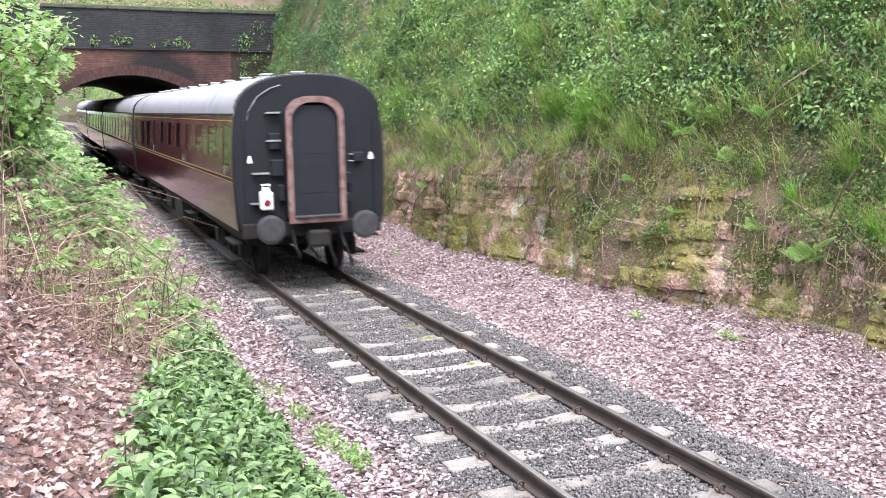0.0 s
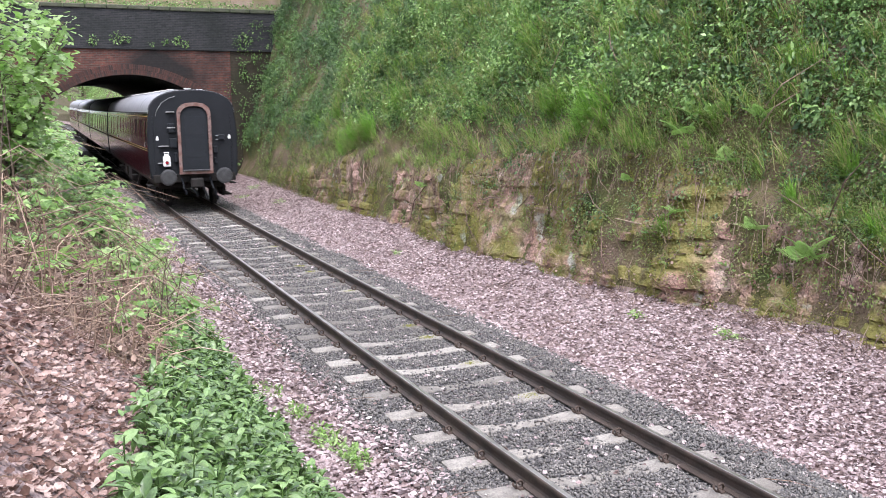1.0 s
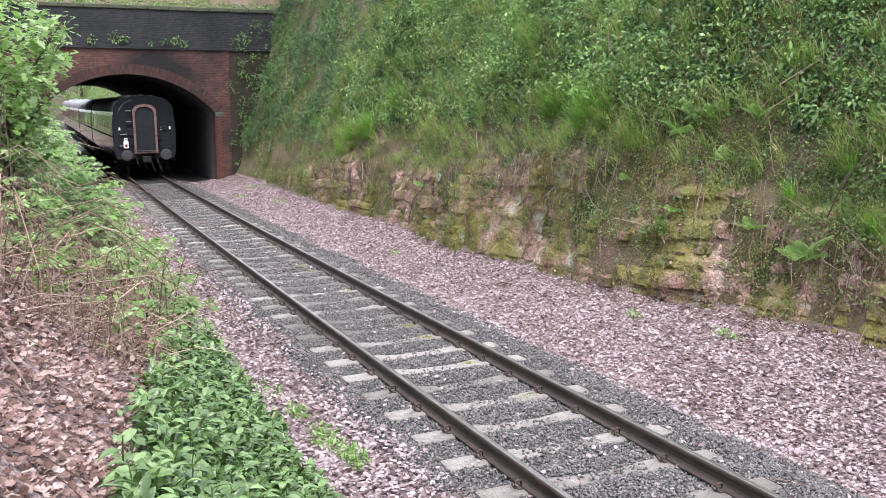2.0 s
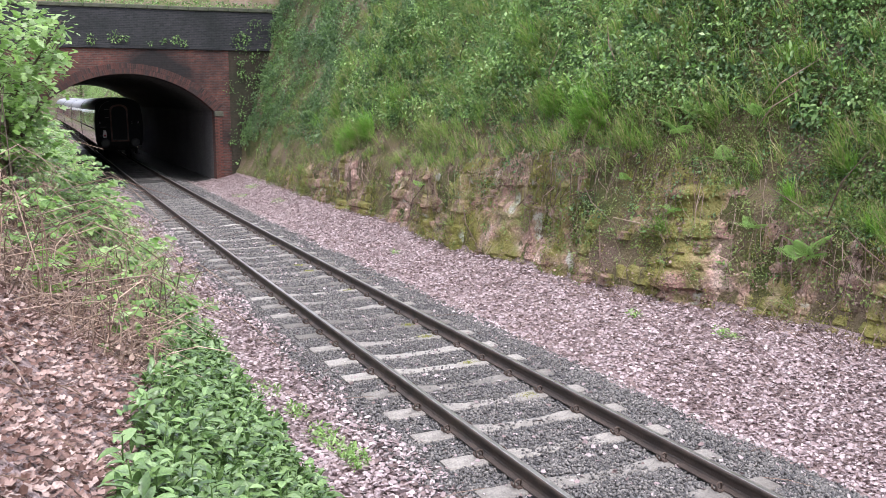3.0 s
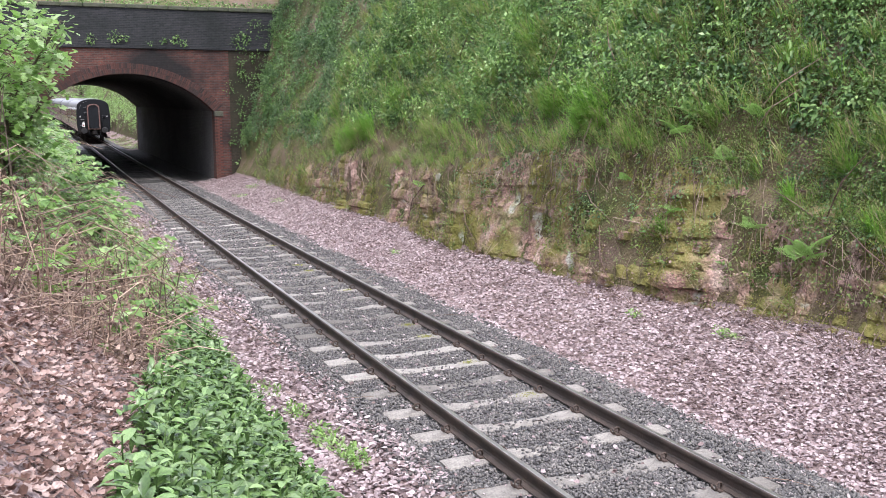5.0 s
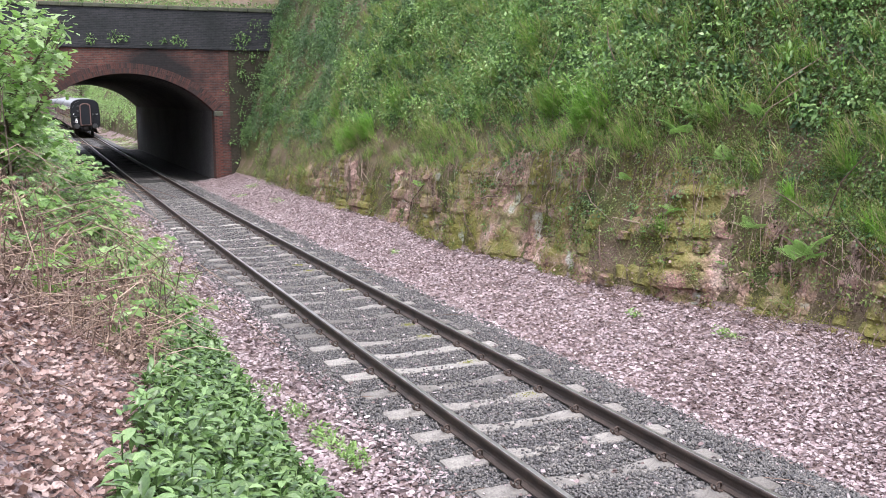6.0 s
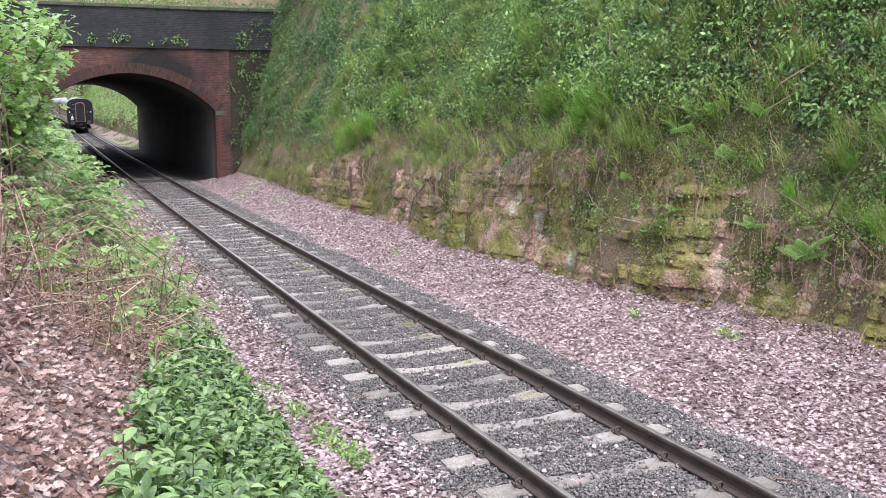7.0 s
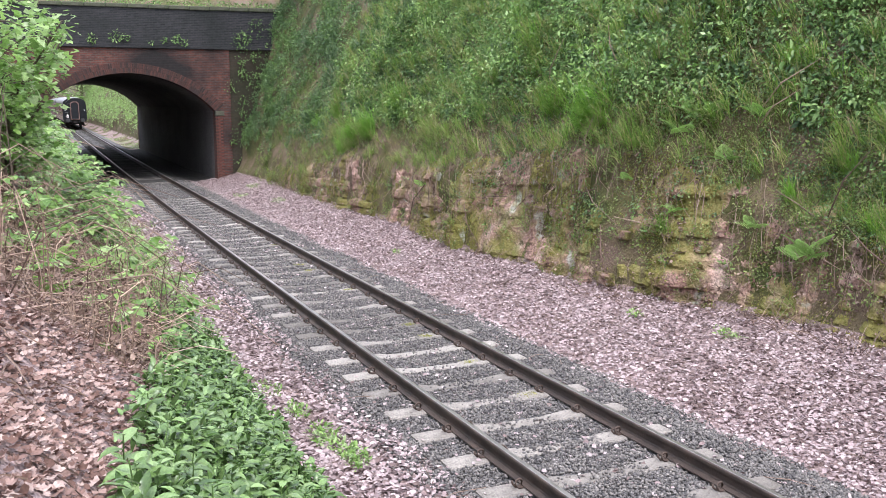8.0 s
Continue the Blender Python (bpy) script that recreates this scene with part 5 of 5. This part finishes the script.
def build_herbs():
    leaf = Shape().add([tuple(q) for q in LONG[0] * np.array([1.28, 1, 1.7])], LONG[1]).mesh("leaf", M_PLANT, True)
    stem = Shape().tube([(0, 0, -0.02), (0.004, 0, 0.14), (0, 0, 0.27)], [0.005, 0.004, 0.003], 5).mesh("stem", M_PLANT)
    protos = [leafy_plant(leaf, stem) for _ in range(6)]
    pts = bank_left_points(292, 4.0, 13.5, -4.5, -2.3, 1.15, in_patch)
    for i, (x, y, z) in enumerate(pts):
        m = pose(x, y, z, random.uniform(-12, 12), random.uniform(-5, 14), random.uniform(0, 360)) @ Matrix.Diagonal((*[random.uniform(0.9, 1.3)] * 3, 1))
        th = protos[i] if i < 6 else copy_thing(protos[i % 6], m)
        th.matrix_basis = m
        tagged(th, "leafy dark green woodland herb growing on the bank foot", "plant", "bed of woodland herbs")
    # the rest of the bed, and its thinner end up the line
    def filler(n, y0, y1, x0, x1, keep, size, fall):
        q = bank_left_points(n, y0, y1, x0, x1, fall, keep)
        C = [Vector(v) + Vector((0, 0, 0.06)) for v in q]
        N = [Vector((0.25, 0, 0.97))] * n
        return clump_leaves(C, N, rs.randint(8, 15, n), rs.uniform(0.06, 0.12, n), rs.uniform(0.12, 0.24, n), rs.uniform(*size, n), 0.15, 1.6)
    P, T, U, S = filler(900, 3.8, 14.0, -4.5, -2.3, in_patch, (0.085, 0.125), 1.2)
    tagged(new("herb_bed", strew("herb_bed", LONG, P, T, U, S, M_PLANT2, 0.015, rs.uniform(0.9, 1.2, len(P)))), "low green leaves filling the bed of herbs", "plants", kind="stuff")


build_herbs()


def left_growth():
    # arching bramble and hazel sprays with leaves in threes, thick up the line and open over the dead bracken
    canes = Shape()
    P, T, U, S = [], [], [], []
    made = 0
    while made < 1150:
        y = 8.6 + 37 * rs.random_sample() ** 1.35
        x = toe_left(y) - along([(8, 0.5), (14, 0.85), (18, 1.3), (45, 1.9)], y) - rs.random_sample() ** 0.9 * 2.7
        if y < 14.5 and (rs.random_sample() < along([(8.6, 0.9), (11, 0.72), (14.5, 0.3)], y) or in_patch(x + 0.1, y)):
            continue
        if fbm(x * 0.7, y * 0.4, 81) < -0.2 and rs.random_sample() < 0.8:
            continue
        far = along([(9, 0.55), (13, 0.95), (20, 1.05), (45, 1.3)], y)
        rise = rs.uniform(0.25, 1.0) * far * min(1.0, 0.45 + 0.3 * (toe_left(y) - x))
        a = rs.normal(-0.75, 0.9)
        run = Vector((math.cos(a), math.sin(a), 0)) * rs.uniform(0.25, 0.75) * min(1.6, far + 0.2)
        b = Vector((x, y, max(floor_z(x - tx(y), y), left_z(x, y)) - 0.03))
        line = [b + run * u + Vector((0, 0, rise * (2.1 * u - 1.25 * u * u))) for u in (0, 0.2, 0.4, 0.6, 0.8, 1.0)]
        if line[-1].x > toe_left(line[-1].y) - along([(8, 0.0), (14, 0.2), (18, 0.7), (45, 1.4)], line[-1].y):
            continue
        made += 1
        canes.tube(line, [0.007, 0.006, 0.005, 0.004, 0.003, 0.002], 4, caps=False)
        big = rs.uniform(0.085, 0.155) * along([(9, 0.8), (14, 1.0), (45, 1.3)], y)
        n = rs.randint(7, 14)
        for i in range(n):
            u = 0.25 + 0.75 * (i + rs.random_sample()) / n
            k = min(4, int(u * 5))
            q = line[k].lerp(line[k + 1], u * 5 - k)
            turn = a + (1 if i % 2 else -1) * rs.uniform(0.5, 1.3)
            q = q + Vector((math.cos(turn), math.sin(turn), 0.15)) * rs.uniform(0.02, 0.12)
            if q.x > toe_left(q.y) - along([(8, 0.2), (14, 0.5), (18, 0.9), (45, 1.6)], q.y) + rs.normal(0, 0.1):
                continue
            for j in (-1, 0, 1):
                w = turn + j * 0.95 + rs.normal(0, 0.15)
                P.append(tuple(q))
                T.append((math.cos(w), math.sin(w), rs.normal(-0.22, 0.22)))
                U.append((0.2 + rs.normal(0, 0.25), -0.2 + rs.normal(0, 0.25), 1.0))
                S.append(big * rs.uniform(0.6, 1.1) * (1.15 if j == 0 else 0.9))
    P, T, U, S = np.array(P), np.array(T), np.array(U), np.array(S)
    half = rs.random_sample(len(P)) < 0.7
    for keep, mat, what in ((half, M_SHRUB, "bright green bramble and nettle leaves on the bank"), (~half, M_LEAF, "green undergrowth leaves along the bank")):
        tagged(new("undergrowth", strew("undergrowth", OVATE, P[keep], T[keep], U[keep], S[keep], mat, 0.04, rs.uniform(0.95, 1.3, keep.sum()))), what, "undergrowth", kind="stuff")
    tagged(part("canes", canes, M_TWIG), "thin brown arching bramble canes on the bank", "stems", kind="stuff")
    # low seedlings and grass between dead leaves and brambles
    C = [Vector(q) + Vector((0, 0, 0.03)) for q in bank_left_points(420, 9.5, 30, -4.6, -2.2, 1.3, lambda x, y: x > toe_left(y) - 1.1 and not in_patch(x, y))]
    n = len(C)
    q = clump_leaves(C, [Vector((0.3, -0.1, 0.95))] * n, rs.randint(8, 22, n), rs.uniform(0.08, 0.24, n), rs.uniform(0.06, 0.22, n), rs.uniform(0.035, 0.075, n), 0.2, 1.2)
    tagged(new("low_weeds", strew("low_weeds", OVATE, *q, M_SHRUB, 0.04)), "pale green seedlings and weeds along the bank foot", "weeds", kind="stuff")
    # dead bracken, straw and twigs
    s = Shape()
    for _ in range(520):
        y = 7.8 + 20 * rs.random_sample() ** 1.7
        x = toe_left(y) - 0.75 - rs.random_sample() * 2.4
        if in_patch(x, y):
            continue
        p = Vector((x, y, left_z(x, y)))
        d = Vector((rs.normal(0.35, 0.6), rs.normal(-0.2, 0.6), 0)) * rs.uniform(0.2, 0.75)
        top = rs.uniform(0.2, 0.85)
        s.tube([p, p + d * 0.3 + Vector((0, 0, top * 0.8)), p + d * 0.8 + Vector((0, 0, top)), p + d * 1.4 + Vector((0, 0, top * rs.uniform(0.2, 0.8)))], [0.006, 0.0055, 0.0045, 0.003], 4, caps=False)
    for _ in range(850):
        y = 7.4 + 6.5 * rs.random_sample() ** 0.9
        x = -3.3 - 2.1 * rs.random_sample()
        if in_patch(x, y):
            continue
        p = Vector((x, y, left_z(x, y) + rs.uniform(0.02, 0.34)))
        a = rs.normal(0.2, 0.9)
        d = Vector((math.cos(a), math.sin(a) * 0.7, rs.normal(-0.25, 0.4))) * rs.uniform(0.12, 0.5)
        s.tube([p - d, p + Vector((0, 0, rs.uniform(0, 0.1))), p + d], [0.004, 0.004, 0.0025], 3, caps=False)
    for _ in range(170):
        y = 2.8 + 6 * rs.random_sample()
        x = -5.2 + 2.4 * rs.random_sample()
        p = Vector((x, y, left_z(x, y) + 0.03))
        a = rs.uniform(0, 6.3)
        d = Vector((math.cos(a), math.sin(a), -0.7 * math.cos(a))) * rs.uniform(0.06, 0.35)
        s.tube([p - d, p + Vector((0, 0, 0.03)), p + d], [0.005, 0.004, 0.002], 3, caps=False)
    tagged(part("dead_stems", s, M_STRAW), "dry brown bracken stems and twigs on the bank", "stems", kind="stuff")
    C = [Vector(q) + Vector((0, 0, rs.uniform(0.03, 0.3))) for q in bank_left_points(170, 7.6, 16, -5.4, -3.4, 1.2, lambda x, y: not in_patch(x, y))]
    n = len(C)
    q = clump_leaves(C, [Vector((0.3, -0.2, 0.93))] * n, rs.randint(8, 20, n), rs.uniform(0.1, 0.25, n), rs.uniform(0.05, 0.2, n), rs.uniform(0.02, 0.045, n), 0.5)
    tagged(new("dead_bracken", strew("dead_bracken", CURLED, *q, M_TWIG, 0.06)), "withered brown bracken fronds caught among stems", "dead plants", kind="stuff")
    # slim upright saplings
    for x, y, hgt, lean in ((-3.45, 10.6, 1.05, 0.12), (-3.3, 10.8, 0.95, -0.05), (-3.62, 10.2, 0.7, 0.1), (-3.25, 11.4, 1.25, 0.3), (-3.9, 9.4, 0.55, 0.02), (-3.0, 12.4, 1.0, 0.35), (-4.9, 9.0, 1.6, 0.15), (-4.75, 10.6, 1.8, -0.1)):
        z = left_z(x, y)
        sp = Shape().tube([(x, y, z - 0.05), (x + lean * 0.3, y, z + hgt * 0.4), (x + lean * 0.6, y - 0.05, z + hgt * 0.75), (x + lean, y - 0.1, z + hgt)], [0.011, 0.009, 0.006, 0.003], 6)
        for k in range(4):
            q = Vector((x + lean * (0.3 + 0.15 * k), y - 0.03 * k, z + hgt * (0.4 + 0.14 * k)))
            e = q + Vector((rs.normal(0, 0.12), rs.normal(0, 0.12), rs.uniform(0.08, 0.22)))
            sp.tube([q, (q + e) / 2 + Vector((0, 0, 0.02)), e], [0.005, 0.004, 0.002], 4)
        th = part("sapling", sp, M_BARK)
        tagged(th, "thin bare brown sapling standing on the bank", "sapling", "saplings on the bank")


left_growth()


def build_shrub():
    th = new("shrub")
    tagged(th, "leafy bright green shrub hanging over the bank", "shrub")
    x0, y0 = -5.0, 13.2
    z0 = left_z(x0, y0)
    tr = Shape()
    tips = []
    for k in range(17):
        a = rs.uniform(0, 6.28)
        b = Vector((x0 + rs.normal(0, 0.12), y0 + rs.normal(0, 0.2), z0 - 0.05))
        end = Vector((x0 + 0.12 + 0.8 * math.cos(a), y0 + 0.9 * math.sin(a), z0 + rs.uniform(0.9, 3.4)))
        mid = b.lerp(end, 0.5) + Vector((rs.normal(0, 0.12), rs.normal(0, 0.15), 0.2))
        tr.tube([b, mid, end], [0.03, 0.02, 0.006], 6)
        for j in range(20):
            u = rs.uniform(0.25, 1)
            q = (b.lerp(mid, u * 2) if u < 0.5 else mid.lerp(end, u * 2 - 1))
            t = q + Vector((rs.normal(0, 0.26), rs.normal(0, 0.35), rs.normal(0.08, 0.2)))
            edge = (-4.12 if t.z > 3.35 else -4.42) + 0.12 * math.sin(t.z * 6)
            t.x = t.x if t.x < edge else edge - 0.3 * abs(rs.normal())
            tr.tube([q, (q + t) / 2 + Vector((0, 0, 0.04)), t], [0.008, 0.006, 0.003], 4, caps=False)
            tips.append(t)
    part("trunk", tr, M_BARK, th)
    k = len(tips)
    P, T, U, S = clump_leaves(tips, [Vector((0.3, -0.75, 0.6)).normalized()] * k, rs.randint(9, 16, k), rs.uniform(0.14, 0.3, k), rs.uniform(0.06, 0.16, k), rs.uniform(0.07, 0.13, k), 0.3, 1.9)
    part("crown", strew("crown", LOBED, P, T, U, S, M_SHRUB, 0.05), None, th)


build_shrub()


def track_side():
    """Low herbs and grass on the leaf-strewn strip."""
    P, T, U, S = [], [], [], []
    for d, y, count, r in ((-1.95, 9.4, 130, 0.28), (-1.85, 8.7, 120, 0.22), (-2.1, 11.4, 60, 0.25), (-2.0, 10.4, 60, 0.2), (-1.9, 17, 40, 0.3), (-1.8, 20, 50, 0.4), (-1.85, 24, 60, 0.5), (-1.9, 29, 60, 0.6), (3.2, 34, 40, 0.4), (3.5, 40, 60, 0.5), (3.0, 21, 22, 0.12), (4.3, 10.8, 40, 0.2), (3.9, 12.5, 24, 0.15), (2.6, 38, 60, 0.5), (2.9, 84, 260, 1.4), (2.7, 88, 240, 1.6), (2.6, 94, 240, 1.8), (2.4, 102, 240, 2)):
        for _ in range(int(count * 2.2)):
            a, rr = rs.uniform(0, 6.28), r * rs.random_sample() ** 0.6
            yy, dd = y + 1.6 * rr * math.sin(a), d + 0.55 * rr * math.cos(a)
            P.append((tx(yy) + dd, yy, floor_z(dd, yy) + rs.uniform(0, 0.08)))
            T.append((rs.normal(0, 0.7), rs.normal(0, 0.7), rs.uniform(0.1, 1)))
            U.append((rs.normal(0, 0.4), rs.normal(0, 0.4), 1))
            S.append(rs.uniform(0.035, 0.08))
    tagged(new("low_weeds", strew("low_weeds", LONG, P, T, U, S, M_SHRUB, 0.02)), "low yellowish green weeds beside the track", "weeds", kind="stuff")


track_side()


def small_touches():
    s = Shape()
    for _ in range(190):
        y = rs.choice([10.9, 9.2, 13.5]) + rs.normal(0, 0.5)
        x = toe_right(y) - rs.uniform(0.0, 0.55)
        p = Vector((x, y, floor_z(x - tx(y), y) + 0.03))
        d = Vector((rs.normal(0, 0.7), rs.normal(0, 0.7), rs.uniform(0.0, 0.7))).normalized() * rs.uniform(0.12, 0.4)
        s.tube([p, p + d * 0.5 + Vector((0, 0, 0.03)), p + d], [0.005, 0.004, 0.002], 3, caps=False)
    for _ in range(60):
        y = rs.uniform(6, 20)
        dd = rs.choice([-1, 1]) * rs.uniform(1.3, 3.2)
        if dd < -2.2:
            continue
        p = Vector((tx(y) + dd, y, floor_z(dd, y) + 0.03))
        a = rs.uniform(0, 6.3)
        e = Vector((math.cos(a), math.sin(a), 0.02)) * rs.uniform(0.1, 0.35)
        s.tube([p - e, p + Vector((0, 0, 0.02)), p + e], [0.004, 0.004, 0.002], 3, caps=False)
    tagged(part("dead_stems", s, M_TWIG), "brushwood and fallen twigs on the dead leaves", "twigs", kind="stuff")
    P = []
    for k in (2, 4, 6, 7, 11, 14, 15, 19):
        y0, d0 = SLEEPER0 + PITCH * k, 0.42 + 0.2 * hashed("moss", k)
        for _ in range(150):
            q = on_track(y0 + rs.normal(0, 0.045), d0 + rs.normal(0, 0.06), -0.162)
            P.append(tuple(q))
    n = len(P)
    me = strew("sleeper_moss", OVATE, P, flat_dirs(n), np.stack([rs.normal(0, 0.5, n), rs.normal(0, 0.5, n), np.ones(n)], -1), rs.uniform(0.012, 0.03, n), M_MOSS, 0.05)
    tagged(new("sleeper_moss", me), "dull green moss cushions on the sleepers", "moss", kind="stuff")


small_touches()


# ================= on the bridge, and beyond the tunnel =================
def bridge_growth():
    C, N, cnt, R, B, Z = [], [], [], [], [], []
    for x, z, k, r in ((-2.1, 6.2, 40, 0.22), (-1.1, 6.35, 50, 0.3), (-0.7, 6.3, 30, 0.2), (1.0, 6.2, 26, 0.15), (1.5, 6.3, 40, 0.25), (1.9, 6.1, 24, 0.15), (0.4, 6.1, 12, 0.12), (4.6, 6.4, 40, 0.4), (5.2, 7.0, 50, 0.4)):
        C.append(Vector((x, PORTAL - 0.06, z)))
        N.append(Vector((0, -1, 0.2)).normalized())
        cnt.append(k), R.append(r), B.append(0.14), Z.append(0.11)
    for x in np.arange(-6, 6.5, 0.35):
        C.append(Vector((x, PORTAL + 0.3, 7.84)))
        N.append(Vector((0, -0.2, 1)).normalized())
        cnt.append(22), R.append(0.3), B.append(0.3), Z.append(0.12)
    for x in np.arange(-6, 7.5, 0.3):
        C.append(Vector((x, PORTAL + 0.9 + rs.uniform(-0.2, 0.4), 7.7)))
        N.append(Vector((0, -0.2, 1)).normalized())
        cnt.append(30), R.append(0.4), B.append(0.5), Z.append(0.12)
    for _ in range(46):
        C.append(Vector((rs.uniform(3.9, 5.6), PORTAL - 0.03, rs.uniform(0.6, 6.6))))
        N.append(Vector((0, -1, 0.2)).normalized())
        cnt.append(rs.randint(8, 30)), R.append(rs.uniform(0.12, 0.4)), B.append(0.12), Z.append(0.1)
    P, T, U, S = clump_leaves(C, N, cnt, R, B, Z)
    tagged(new("wall_plants", strew("wall_plants", OVATE, P, T, U, S, M_LEAF, 0.04)), "small green plants rooted in the brick ledge", "plants", kind="stuff")


bridge_growth()


def far_growth():
    def want(y, h):
        return max(0.0, min(1.0, 0.55 + (h - 1.6) * 0.6 + 0.6 * fbm(y * 0.3, h * 0.4, 91)))
    foliage("far_foliage", M_SHRUB, OVATE, 1500, want, FAR + 0.5, 175, 0.2, 9.5, (22, 40), (0.3, 0.8), (0.2, 0.9), (0.1, 0.2), "green leaves on the cutting beyond the tunnel")
    C, N, cnt, R, B, Z = [], [], [], [], [], []
    for _ in range(620):
        y = rs.uniform(FAR + 1, 170)
        x = toe_left(y) - rs.random_sample() * 6
        C.append(Vector((x, y, left_z(x, y) + rs.uniform(0, 0.8))))
        N.append(Vector((0.5, 0, 0.85)).normalized())
        cnt.append(rs.randint(16, 28)), R.append(rs.uniform(0.4, 0.9)), B.append(rs.uniform(0.2, 0.7)), Z.append(rs.uniform(0.16, 0.3))
    P, T, U, S = clump_leaves(C, N, cnt, R, B, Z)
    tagged(new("far_foliage", strew("far_foliage", OVATE, P, T, U, S, M_SHRUB, 0.04)), "bright green growth on the far bank", "foliage", kind="stuff")


def far_tree(x, y, z, height, spread, label="tall leafy green tree beyond the tunnel", group="trees beyond the tunnel"):
    th = new("tree")
    tagged(th, label, "tree", group)
    tr = Shape().tube([(x, y, z - 0.5), (x + 0.1, y, z + height * 0.4), (x, y + 0.2, z + height * 0.85)], [0.28, 0.2, 0.05], 8)
    tips = []
    for k in range(46):
        b = Vector((x, y, z + height * rs.uniform(0.2, 0.85)))
        d = Vector((rs.normal(), rs.normal(), rs.uniform(-0.1, 0.8))).normalized() * spread * rs.uniform(0.4, 1)
        e = b + d
        tr.tube([b, b.lerp(e, 0.5) + Vector((0, 0, 0.2)), e], [0.06, 0.04, 0.01], 5, caps=False)
        tips += [b.lerp(e, 0.65), e]
    part("trunk", tr, M_BARK, th)
    k = len(tips)
    P, T, U, S = clump_leaves(tips, [Vector((0, -0.3, 0.95))] * k, rs.randint(24, 40, k), rs.uniform(0.5, 1.1, k), rs.uniform(0.4, 0.8, k), rs.uniform(0.22, 0.36, k))
    part("crown", strew("crown", OVATE, P, T, U, S, M_SHRUB, 0.04), None, th)


far_growth()
for x, y, hgt, spr in ((2.5, 172, 13, 4.5), (-4.0, 196, 14, 5), (-10, 165, 12, 4.5), (8, 160, 12, 4.5), (-12, 190, 14, 5), (-9, 120, 9, 3)):
    far_tree(x, y, 6.5 if x > 4 and y < 150 else (4 if x < -8 else 1.8), hgt, spr)
# trees added out of view, only to shade the slope beside the portal
for x, y, hgt, spr in ((8.4, 44, 12, 6), (8.6, 40.5, 13, 6), (9.0, 36.5, 12, 6)):
    far_tree(x, y, right_face(y, 11.0)[1], hgt, spr, "unseen tree added above the cutting to shade the slope", "trees on the bank")

motions()
